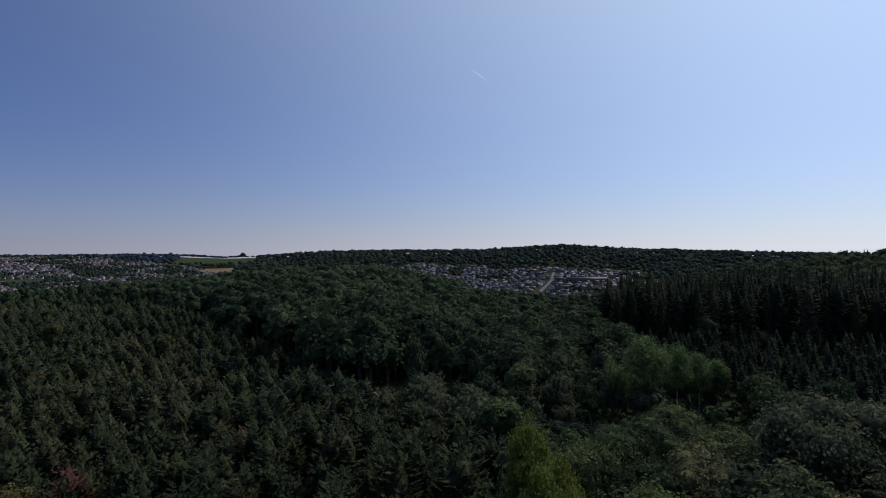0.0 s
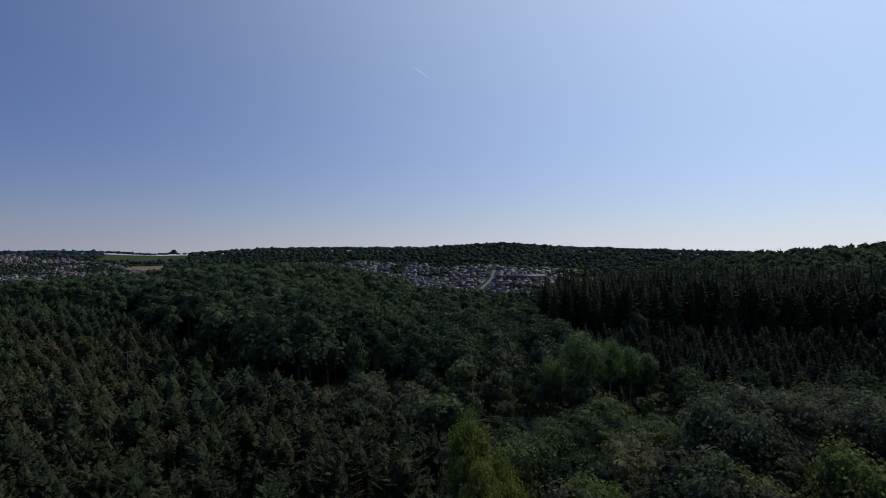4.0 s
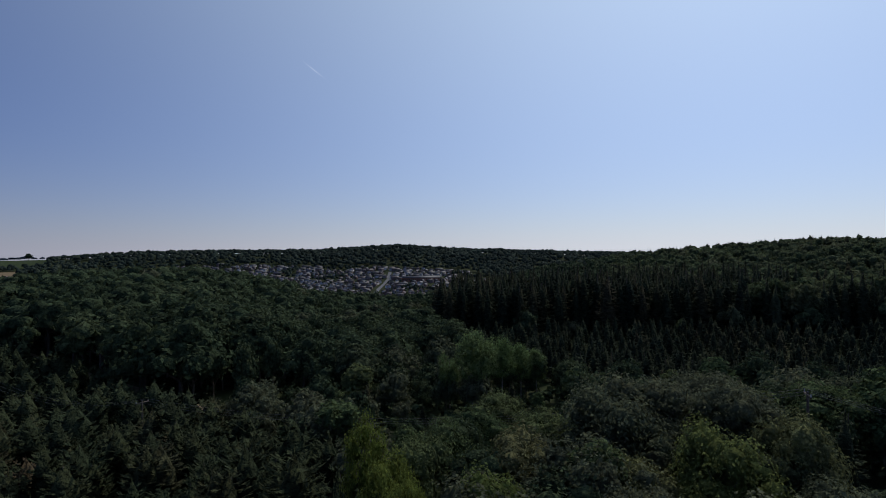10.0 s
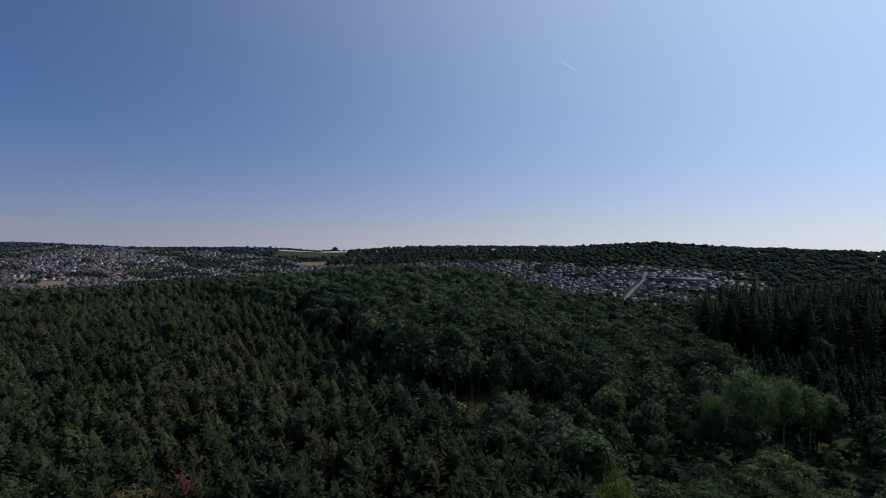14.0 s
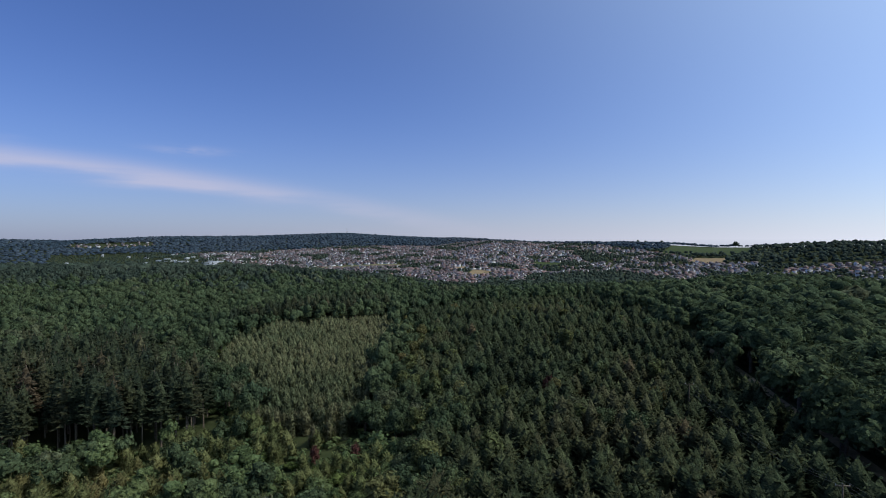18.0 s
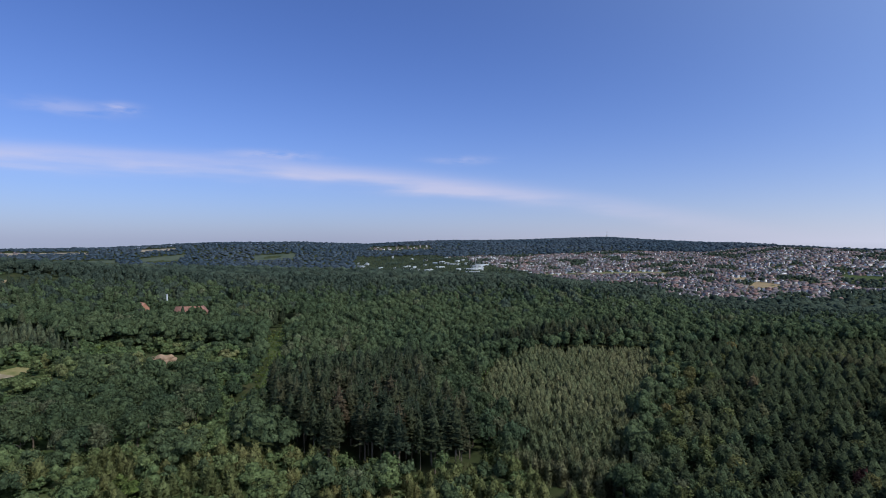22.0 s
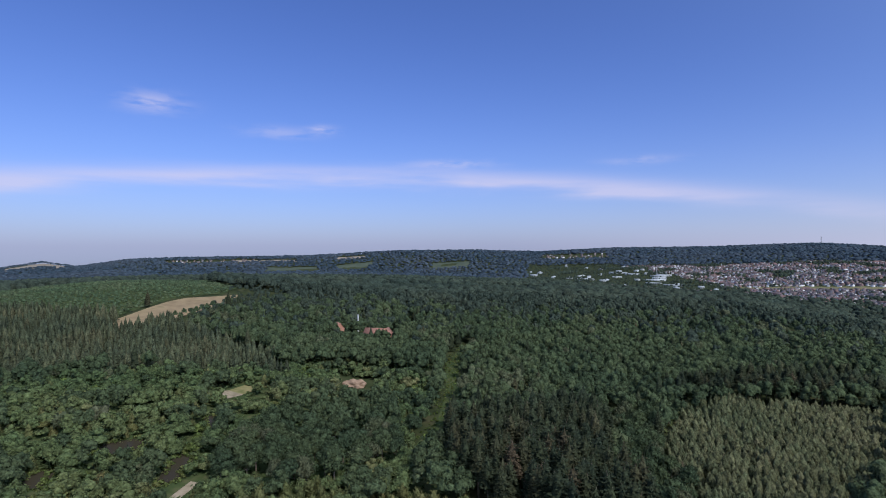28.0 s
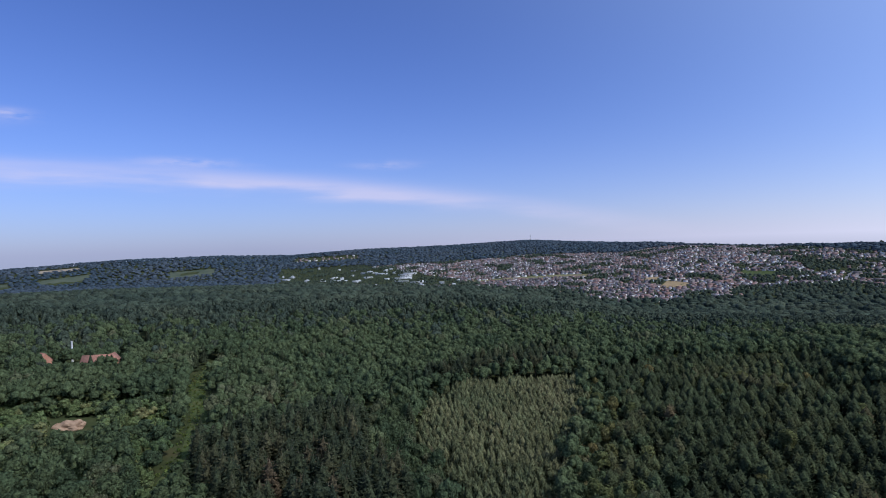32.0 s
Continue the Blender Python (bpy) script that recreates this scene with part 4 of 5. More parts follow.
plant("young_spruce", "young spruces in the valley", "spruce", LEAF["spruce"], x, y, rng.uniform(5, 10, len(x)), 1.3, "young dark green spruce in the valley", 80, mid=170)
x, y = stand(7.4, (-300, 105, 65, 565), zone(SOUTH_WOOD), 0.45)
plant("broadleaf_tree", "broadleaf wood", "dome", LEAF["oak"], x, y, rng.uniform(12, 18, len(x)) * np.interp(bearing(x, y)[0], [-30, -22, -16, -4, 2, 4], [0.9, 1.0, 1.22, 1.18, 0.95, 0.78]), 1.0, "dark green broadleaf tree with a domed crown", 100, stems=True)
x, y = stand(6.4, (-275, -95, -140, -20), zone(DARK_OAKS))
plant("oak_tree", "dark oaks by the pond", "oak", LEAF["oak"], x, y, rng.uniform(9, 13, len(x)), 0.8, "rounded dark green oak near the pond", 60)
x, y = stand(5.2, (-480, -430, -260, -90), zone(WEST_SPRUCES), 0.45)
plant("west_spruce", "spruces on the rise", "spruce", LEAF["west"], x, y, rng.uniform(8, 13, len(x)), 1.5, "dark spruce on the western rise", 0)
x, y = stand(5.2, (-1000, -640, -380, -250), zone(YOUNG_FIELD), 0.25)
grove("young_planted_trees", FARTHEST, LEAF["young"], x, y, rng.uniform(2, 3.4, len(x)), 1.3, "rows of young planted trees on the rise")


def sight_gap(x, y):
    """Kept clear from the glade and sand heap towards the camera, so both show."""
    low = inside(GLADE, x, y)
    for dx, dy in ((7, 3), (14, 6), (20, 9)):
        low |= inside(GLADE, x - dx, y - dy) | inside(SAND_HEAP, x - dx, y - dy / 2)
    return low


def scrub_land(x, y):
    az, d = bearing(x, y)
    thin = np.array([noise.noise(Vector((a / 22, b / 22, 5))) for a, b in zip(x, y)]) > -0.45
    return unclaimed(x, y) & (d < 330) & (az < -50) & (az > -136) & (y < 112) & ((y < -15) | (d < 175)) & thin & ~sight_gap(x, y)


x, y = stand(4.0, (-330, -290, -25, 115), scrub_land, 0.5)
patch_of = np.array([noise.noise(Vector((a / 26, b / 26, 11))) + 0.5 * noise.noise(Vector((a / 9, b / 9, 2))) for a, b in zip(x, y)]) + rng.uniform(-0.15, 0.15, len(x))
az, d = bearing(x, y)
olive = (az > -108) & (d < 178) & (rng.random(len(x)) < 0.62)
patch_of = np.where(olive, rng.uniform(0.12, 0.2, len(x)), patch_of)
for lo, hi, nm, many, form, leaf, h0, h1, wide, label, near in (
        (-9, -0.30, "pale_bush", "pale bushes in the scrub", "shrub", "light", 2.0, 4.5, 1.4, "low light green bush in open scrub", 50),
        (-0.30, -0.05, "scrub_bush", "scrub and young trees", "shrub", "bush", 3.5, 7.5, 1.25, "green rounded scrub bush", 70),
        (-0.05, 0.12, "scrub_tree", "young trees in the scrub", "oak", "bush", 5, 9.5, 0.95, "young mid-green broadleaf tree among scrub", 70),
        (0.12, 0.2, "birch_sapling", "feathery saplings in the scrub", "larch", "shrub", 4.0, 7.5, 1.35, "feathery upright birch sapling turning yellow", 95),
        (0.2, 9, "sallow", "sallows in the scrub", "oak", "oak", 6, 10, 0.9, "dense dark round-headed tree among scrub", 55)):
    k = (patch_of >= lo) & (patch_of < hi)
    plant(nm, many, form, LEAF[leaf], x[k], y[k], h0 + (h1 - h0) * rng.random(k.sum()) ** 1.3, wide, label, near, 62, 240)


def low_growth(x, y):
    az, d = bearing(x, y)
    return (d > 60) & ~inside(GLADE, x, y) & (inside(MEADOW, x, y) | inside(LARCH_EDGE, x, y) | inside(EDGE_OAKS, x, y) | (unclaimed(x, y) & (az < -45) & (az > -136) & (d < 180)))


x, y = stand(3.9, (-300, -250, -45, 115), low_growth, 0.5)
grove("bramble_and_bracken", TUFT, LEAF["bush"], x, y, rng.uniform(0.8, 2.2, len(x)), 1.7, "low brambles and bracken between the scrub")
for pool in (POND_A, POND_B, POND_C, POND_D):
    x, y = sown(rng, (min(p[0] for p in pool) - 4, min(p[1] for p in pool) - 4, max(p[0] for p in pool) + 4, max(p[1] for p in pool) + 4), 1.5, 0.5)
    keep = near_line(pool + pool[:1], x, y) < 1.7
    grove("pond_reeds", TUFT, LEAF["light"], x[keep], y[keep], rng.uniform(0.6, 1.8, keep.sum()), 1.2, "reeds and low bushes round the pond")
x, y = sown(rng, (-425, -25, -205, 12), 2.6, 0.5)
keep = near_line(RIDE, x, y) < 7
grove("ride_bracken", TUFT, LEAF["light"], x[keep], y[keep], rng.uniform(0.4, 1.5, keep.sum()), 1.2, "bracken and tall grass along the ride")


def forest_edge(x, y):
    az, d = bearing(x, y)
    return ~sight_gap(x, y) & (d > 300) & (d < 352) & (az < -86) & (az > -136) & unclaimed(x, y)


x, y = stand(3.6, (-345, -260, -190, 0), forest_edge, 0.5)
grove("edge_thicket", TUFT, LEAF["bush"], x, y, rng.uniform(2.0, 5.5, len(x)), 1.0, "thicket of bushes along the forest edge")


def valley(x, y):
    az, d = bearing(x, y)
    return unclaimed(x, y) & (d < 200) & (az > -25) & (az < 62) & (np.hypot(x - 45, y - 97) > 8) & (near_line(POWER_LINE, x, y) > 1.4)


x, y = stand(6.4, (-20, 20, 190, 180), valley, 0.45)
kind = rng.random(len(x))
for lo, hi, nm, many, form, leaf, wide, label in (
        (0, 0.5, "valley_tree", "round trees in the valley", "shrub", "oak", 0.8, "round dark green tree in the valley"),
        (0.5, 0.72, "willow", "willows in the valley", "shrub", "willow", 0.85, "grey-green willow with a broad feathery crown"),
        (0.72, 0.9, "young_birch", "young birches in the valley", "birch", "bush", 1.1, "light green young birch in the valley"),
        (0.9, 1.01, "lone_spruce", "spruces among the valley trees", "spruce", "spruce", 1.4, "dark spruce among broadleaf trees")):
    k = (kind >= lo) & (kind < hi)
    short = (bearing(x[k], y[k])[0] > 12) & (bearing(x[k], y[k])[0] < 33) & (np.hypot(x[k], y[k]) > 58) & (np.hypot(x[k], y[k]) < 96)
    plant(nm, many, form, LEAF[leaf], x[k], y[k], rng.uniform(6, 11.5, k.sum()) * np.where(short, 0.4, 1), wide, label, min(70, int(k.sum())), 56)


def undergrowth(x, y):
    az, d = bearing(x, y)
    return (d > 26) & (d < 260) & (az > -40) & (az < 62) & ~inside(PLANTATION, x, y) & ~inside(DARK_SPRUCES, x, y) & ~inside(YOUNG_SPRUCES, x, y) & ((d < 150) | inside(SOUTH_WOOD, x, y))


x, y = stand(3.4, (-80, 20, 190, 260), undergrowth, 0.5)
grove("undergrowth", TUFT, LEAF["oak"], x, y, rng.uniform(1.0, 3.0, len(x)), 1.1, "low bushes and bracken under the valley trees")


def near_forest(x, y):
    az, d = bearing(x, y)
    west = (az < -48) & (az > -100) & (d >= 170) & ((y > -15) | (d >= 330))
    south = (az > -50) & (az < 60) & (d > 200)
    return unclaimed(x, y) & (d < np.random.default_rng(5).uniform(400, 620, np.shape(d))) & (west | south | ((az <= -95) & (az > -140) & (d > 330)))


x, y = stand(6.3, (-620, -520, 560, 620), near_forest, 0.5)
dark = rng.random(len(x)) < 0.05
# trees on the sunward rise take the leaf colour with backlight in it
sunny = ~dark & (bearing(x, y)[0] > 36) & (np.hypot(x, y) > 235)
deep = ~dark & ~sunny
plant("forest_tree", "forest canopy", "dome", LEAF["oak"], x[deep], y[deep], rng.uniform(10.5, 15.5, deep.sum()) * np.where(near_line(STRAW_FIELD, x[deep], y[deep]) < 45, 0.6, 1.0), 0.76, "broadleaf forest tree in a closed canopy", 0, mid=240)
plant("beech_tree", "beeches on the rise", "dome", LEAF["beech"], x[sunny], y[sunny], rng.uniform(11, 16, sunny.sum()), 0.85, "beech on the wooded rise, coloured light as if backlit", 0, mid=300)
plant("forest_spruce", "spruces in the forest canopy", "spruce", LEAF["spruce"], x[dark], y[dark], rng.uniform(13, 18, dark.sum()), 1.3, "dark spruce rising from the forest canopy", 0)


def town_land(x, y):
    az, d = bearing(x, y)
    dv = np.interp(az, AZ, VALLEY)
    far = np.interp(az, [-84, -76, -64, -57, -45, -36, -28, -20, -12, -4, 22, 27], [0, 620, 950, 1250, 1500, 1250, 850, 450, 350, 480, 520, 0])
    return (d > dv * np.interp(az, [4, 9, 20, 24], [0.98, 0.87, 0.87, 0.98])) & (d < dv + far) & (az > -84) & (az < 27)


def far_forest(x, y):
    az, d = bearing(x, y)
    return unclaimed(x, y) & (near_line(STRAW_FIELD[2:8], x, y) > 14) & (d >= np.random.default_rng(6).uniform(400, 620, np.shape(d))) & (d < 2300) & (az > -139) & (az < 38) & ~town_land(x, y)


x, y = stand(8.6, (-2300, -1750, 1400, 2300), far_forest, 0.5)
keep = (np.hypot(x, y) < 900) | (rng.random(len(x)) < 0.27)
x, y = x[keep], y[keep]
h = rng.uniform(10, 17, len(x)) * np.where(near_line(STRAW_FIELD, x, y) < 45, 0.55, 1.0)
h = np.where(np.hypot(x, y) > 900, h * 1.2, h)
k = np.hypot(x, y) < 700
grove("far_forest", FAR_FORM, LEAF["far"], x[k], y[k], h[k], 0.62, "distant broadleaf forest canopy", drift=70.0)
grove("far_forest", FARTHEST, LEAF["far"], x[~k], y[~k], h[~k], 1.0, "distant broadleaf forest canopy", drift=160.0)


def hills(x, y):
    az, d = bearing(x, y)
    return (d >= 2300) & (d < 4400) & (az > -140) & (az < 40) & ~town_land(x, y) & (d < np.interp(az, AZ, CREST_AT) + 60)


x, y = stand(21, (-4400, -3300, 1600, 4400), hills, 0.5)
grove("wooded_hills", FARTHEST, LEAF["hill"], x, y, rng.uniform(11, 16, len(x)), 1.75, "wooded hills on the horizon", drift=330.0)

# ---------------------------------------------------------------- town
def house_mesh(w, dpt, h, rise):
    """Walls and a gabled roof as two separate lists."""
    a, b = w / 2, dpt / 2
    wv = [(-a, -b, -3), (a, -b, -3), (a, b, -3), (-a, b, -3), (-a, -b, h), (a, -b, h), (a, b, h), (-a, b, h), (-a, 0, h + rise), (a, 0, h + rise)]
    wf = [(0, 1, 5), (0, 5, 4), (2, 3, 7), (2, 7, 6), (1, 2, 6), (1, 6, 5), (3, 0, 4), (3, 4, 7), (4, 8, 7), (5, 6, 9)]
    o, e = a + 0.3, b + 0.4
    lo = h - rise * 0.4 / b
    rv = [(-o, -e, lo), (o, -e, lo), (o, 0, h + rise + 0.12), (-o, 0, h + rise + 0.12), (-o, e, lo), (o, e, lo),
          (-o, -e, lo + 0.25), (o, -e, lo + 0.25), (o, 0, h + rise + 0.4), (-o, 0, h + rise + 0.4), (-o, e, lo + 0.25), (o, e, lo + 0.25)]
    rf = [(6, 7, 8), (6, 8, 9), (9, 8, 11), (9, 11, 10), (0, 1, 7), (0, 7, 6), (4, 10, 11), (4, 11, 5), (0, 6, 9), (0, 9, 3), (3, 9, 10), (3, 10, 4), (1, 2, 8), (1, 8, 7), (2, 5, 11), (2, 11, 8)]
    return np.array(wv, float), np.array(wf), np.array(rv, float), np.array(rf)


HOUSES = [house_mesh(9, 8, 5, 2.8), house_mesh(8, 7.5, 5, 3), house_mesh(14, 8, 5.2, 3), house_mesh(9, 10, 3, 2.6), house_mesh(20, 8, 5, 2.8)]
def settled(x, y):
    """How built up the town is: streets, and green gaps between them."""
    az = bearing(x, y)[0]
    park = np.zeros(len(x))
    for poly in PARKS:
        park = np.where(inside(poly, x, y), 0.75, park)
    return -park + np.array([noise.noise(Vector((a / 90, b / 90, 3))) + 0.45 * noise.noise(Vector((a / 240, b / 240, 17))) for a, b in zip(x, y)]) - np.interp(az, [-50, -40, -34, -12, -6, 2], [0, 0, 0.1, 0.2, 0, -0.1])


sx, sy = sown(rng, (-2700, 380, 520, 3000), 20, 0.3)
keep = town_land(sx, sy) & ~open_ground(sx, sy) & (near_line(ROAD, sx, sy) > 14) & (near_line(HIGH_ROAD, sx, sy) > 10)
keep &= settled(sx, sy) > -0.25
hx, hy = sx[keep], sy[keep]
ha = np.array([noise.noise(Vector((a / 260, b / 260, 0))) for a, b in zip(hx, hy)]) * 5 + rng.integers(0, 2, len(hx)) * 1.57
order = np.argsort(np.hypot(hx, hy))
hx, hy, ha = hx[order], hy[order], ha[order]


def house_rows(name, who, part, mat, label):
    V, F, c = [], [], 0
    for i in who:
        tv, tf = HOUSES[i % 5][part:part + 2]
        ca, sa = math.cos(ha[i]), math.sin(ha[i])
        V.append(np.stack([tv[:, 0] * ca - tv[:, 1] * sa + hx[i], tv[:, 0] * sa + tv[:, 1] * ca + hy[i], tv[:, 2] + float(ground_z(hx[i], hy[i]))], -1))
        F.append(tf + c)
        c += len(tv)
    return tagged(new(name, mesh_from(name, np.concatenate(V), np.concatenate(F), [mat])), label, "houses", kind="stuff")


def box(v, f, x0, y0, z0, x1, y1, z1):
    k = len(v)
    v.extend([(x0, y0, z0), (x1, y0, z0), (x1, y1, z0), (x0, y1, z0), (x0, y0, z1), (x1, y0, z1), (x1, y1, z1), (x0, y1, z1)])
    f.extend((k + a, k + b, k + c, k + d) for a, b, c, d in ((0, 3, 2, 1), (4, 5, 6, 7), (0, 1, 5, 4), (1, 2, 6, 5), (2, 3, 7, 6), (3, 0, 4, 7)))


def boxes(name, mat, *sizes):
    v, f = [], []
    for one in sizes:
        box(v, f, *one)
    return mesh_from(name, v, f, [mat])


def child(name, me, parent, label=""):
    ob = new(name, me)
    ob.parent = parent
    return tagged(ob, label)


PANE, _n, _l, _b = material("window_glass", 0.1)
_b.inputs["Base Color"].default_value = (0.03, 0.035, 0.04, 1)
BRICK = plain("red_brick", [(0.3, (0.28, 0.13, 0.09)), (0.7, (0.38, 0.2, 0.14))], 2.0, 0.9)
# dark tones: shade of house sides turned from the sun, put into colour
OWN_BACKLIT_WALL = plain("own_backlit_walls", [(0, (0.24, 0.17, 0.15)), (0.45, (0.30, 0.24, 0.22)), (0.7, (0.36, 0.33, 0.32)), (0.8, (0.70, 0.68, 0.68)), (1, (0.74, 0.73, 0.73))], 0.8, 0.85, 0, "object")
OWN_BACKLIT_ROOF = plain("own_backlit_roofs", [(0, (0.06, 0.058, 0.068)), (0.6, (0.085, 0.078, 0.088)), (1, (0.13, 0.095, 0.09))], 0.9, 0.58, 0, "object")
NAMED = 255
HOUSE_KINDS = {}
SHAPES = [(9, 8, 5, 2.8), (8, 7.5, 5, 3), (14, 8, 5.2, 3), (9, 10, 3, 2.6), (20, 8, 5, 2.8)]
SAYS = ["small gabled house on the hillside", "narrow gabled house in a row", "pair of semi-detached gabled houses", "low gabled bungalow", "long gabled terrace of houses"]
for i in range(min(NAMED, len(hx))):
    k = i % 5
    m = pose(hx[i], hy[i], float(ground_z(hx[i], hy[i])), 0, 0, math.degrees(ha[i]))
    if k in HOUSE_KINDS:
        copy_thing(HOUSE_KINDS[k], m)
        continue
    w, dp, h, rise = SHAPES[k]
    base = new("house")
    wv, wf, rv, rf = HOUSES[k]
    wall = child("wall", mesh_from("wall", wv, wf, [OWN_BACKLIT_WALL]), base)
    child("roof", mesh_from("roof", rv, rf, [OWN_BACKLIT_ROOF]), base)
    child("chimney", boxes("chimney", BRICK, (w * 0.3, -0.5, h + rise * 0.6, w * 0.3 + 0.9, 0.5, h + rise + 1.5), (w * 0.3 - 0.08, -0.58, h + rise + 1.5, w * 0.3 + 0.98, 0.58, h + rise + 1.65)), base)
    n = max(2, int(w / 4.5))
    for side in (-1, 1):
        for q in range(n):
            cx = -w / 2 + w * (q + 0.5) / n
            child("window", boxes("window", PANE, (cx - 0.7, side * dp / 2 - 0.06, 1.0, cx + 0.7, side * dp / 2 + 0.06, 2.2)), wall)
    base.matrix_basis = m
    HOUSE_KINDS[k] = tagged(base, SAYS[k] + " with a tiled roof", "house", "houses of the town")
# southern houses get darker copies of the town colours, with backlit shade painted in
south = [i for i in range(NAMED, len(hx)) if bearing(hx[i], hy[i])[0] > -9]
north = [i for i in range(NAMED, len(hx)) if bearing(hx[i], hy[i])[0] <= -9]
BACKLIT_ROOF = plain("backlit_roofs", [(0, (0.055, 0.055, 0.065)), (0.6, (0.08, 0.075, 0.085)), (1, (0.12, 0.09, 0.085))], 0.9, 0.58, 0, "island")
BACKLIT_WALL = plain("backlit_walls", [(0, (0.24, 0.17, 0.15)), (0.45, (0.30, 0.24, 0.22)), (0.7, (0.36, 0.33, 0.32)), (0.8, (0.70, 0.68, 0.68)), (1, (0.74, 0.73, 0.73))], 0.8, 0.85, 0, "island")
house_rows("town_house_walls", north, 0, WALL, "white and brick walls of the hillside town")
house_rows("town_house_roofs", north, 2, ROOF, "tiled gable roofs of the hillside town")
house_rows("terrace_walls", south, 0, BACKLIT_WALL, "walls of the southern town, coloured darker as if backlit")
house_rows("terrace_roofs", south, 2, BACKLIT_ROOF, "roofs of the southern town, coloured darker as if backlit")

for k, lot in enumerate(FAR_VILLAGES):
    vx, vy = sown(rng, (min(p[0] for p in lot), min(p[1] for p in lot), max(p[0] for p in lot), max(p[1] for p in lot)), 46, 0.45)
    keep = inside(lot, vx, vy)
    for n, (x0, y0) in enumerate(zip(vx[keep][:60], vy[keep][:60])):
        tagged(copy_thing(HOUSE_KINDS[(n * 3 + k) % 5], pose(x0, y0, float(ground_z(x0, y0)), 0, 0, R.uniform(0, 180))), "far gabled house in a village on the hill", "house", "houses of the far villages")

# pale sheds of the works in the far valley, and the long school by the road
wx, wy = sown(rng, (-2850, 150, -1650, 1000), 64, 0.5)
keep = inside(WORKS, wx, wy) & (rng.random(len(wx)) < 0.5)
wx, wy = wx[keep], wy[keep]
for x0, y0 in zip(wx, wy):
    w, dp, h = R.choice((16, 22, 34, 52, 70)) * R.uniform(0.8, 1.2), R.uniform(10, 18), R.uniform(3.5, 6)
    base = new("works_shed")
    wv, wf, rv, rf = house_mesh(w, dp, h, 1.6)
    child("wall", mesh_from("wall", wv, wf, [SHED]), base)
    child("roof", mesh_from("roof", rv, rf, [SHED]), base)
    base.matrix_basis = pose(x0, y0, float(ground_z(x0, y0)), 0, 0, 66 + R.choice((0, 0, 90)) + R.uniform(-15, 15))
    tagged(base, "long pale metal works shed in the valley", "shed", "works sheds")
tx, ty = sown(rng, (-2700, 380, 520, 3000), 13.5, 0.5)
keep = town_land(tx, ty) & (near_line(ROAD, tx, ty) > 9) & ~open_ground(tx, ty)
keep &= (settled(tx, ty) < rng.uniform(-0.05, 0.42, len(tx))) | (rng.random(len(tx)) < 0.4)
tx, ty = tx[keep], ty[keep]
ex, ey = sown(rng, (-2850, 150, -1650, 1000), 13, 0.5)
keep = inside(WORKS, ex, ey) & (np.min(np.hypot(ex[:, None] - wx, ey[:, None] - wy), 1) > 15)
tx, ty = np.concatenate([tx, ex[keep]]), np.concatenate([ty, ey[keep]])
grove("town_trees", FARTHEST, LEAF["far"], tx, ty, rng.uniform(5, 9.5, len(tx)) + 6 * (settled(tx, ty) < -0.25), 0.8, "garden and street trees between the houses")

# ---------------------------------------------------------------- single things
def at_ground(x, y):
    return (x, y, float(ground_z(x, y)))


def special(name, kind, level, leaf, x, y, high, wide, label, bark=BARK, group=""):
    return tree(name, kind, level, LEAF[leaf], bark, at_ground(x, y), R.uniform(0, 6.28), high, wide, label, group)


for bx, by, bh in ((36, 90, 16.5), (40, 93, 15.5), (33, 94, 12.5), (44, 95, 14), (49, 97, 12.5), (53, 98, 11)):
    special("tall_birch", "plume", 0, "birch", bx, by, bh, bh * R.uniform(0.55, 0.75), "tall light green birch with bare slender trunks", PALE_BARK, "birches by the power line")
for bx, by, bh, bw in ((8.2, 45, 14.5, 6.5), (10.2, 43, 13, 6), (8.4, 40, 12.5, 5.5), (9.8, 38, 11.5, 5.5), (11, 40.5, 10, 5)):
    special("yellow_green_tree", "plume", 0, "yellow", bx, by, bh, bw, "bright yellow-green tree lit by the sun")
for bx, by, bh, bw, lf in ((15.8, 36.5, 11.5, 8.5, "light"), (13.6, 46, 12, 9, "bush"), (17, 51, 11, 10, "bush"), (24, 29, 11, 9, "willow"), (21.5, 43, 11, 11, "bush"), (31, 43, 13.5, 13, "willow"), (38, 46, 13.5, 13, "willow"), (29, 50, 10, 10, "bush"), (34, 33, 12.5, 10, "light"), (43, 34, 12, 10, "bush"), (45, 42, 12.5, 11, "willow"), (28, 36, 10, 9, "bush"),
                           (52, 52, 11, 13, "willow"), (60, 44, 11, 12, "bush"), (38, 27, 10, 8, "willow"), (66, 36, 10, 11, "bush"), (74, 50, 10, 11, "willow"), (19, 32, 9, 8, "bush"), (24, 58, 9, 10, "bush"), (30, 66, 9, 10, "bush")):
    special("valley_tree", "fine", 0, lf, bx, by, bh, bw, "large round-headed tree in the valley")
special("copper_tree", "pine", 1, "rust", -43, 66, 11, 12, "rust-brown dying conifer in the plantation")
for bx, by, bh in ((-14, 131, 15), (-10, 134, 14), (-3, 128, 15), (3, 131, 14), (0, 148, 15), (-9, 149, 14)):
    special("clearing_tree", "oak", 1, "oak", bx, by, bh, bh * 0.5, "broadleaf tree with a bare trunk at the clearing", BARK, "trees round the clearing")
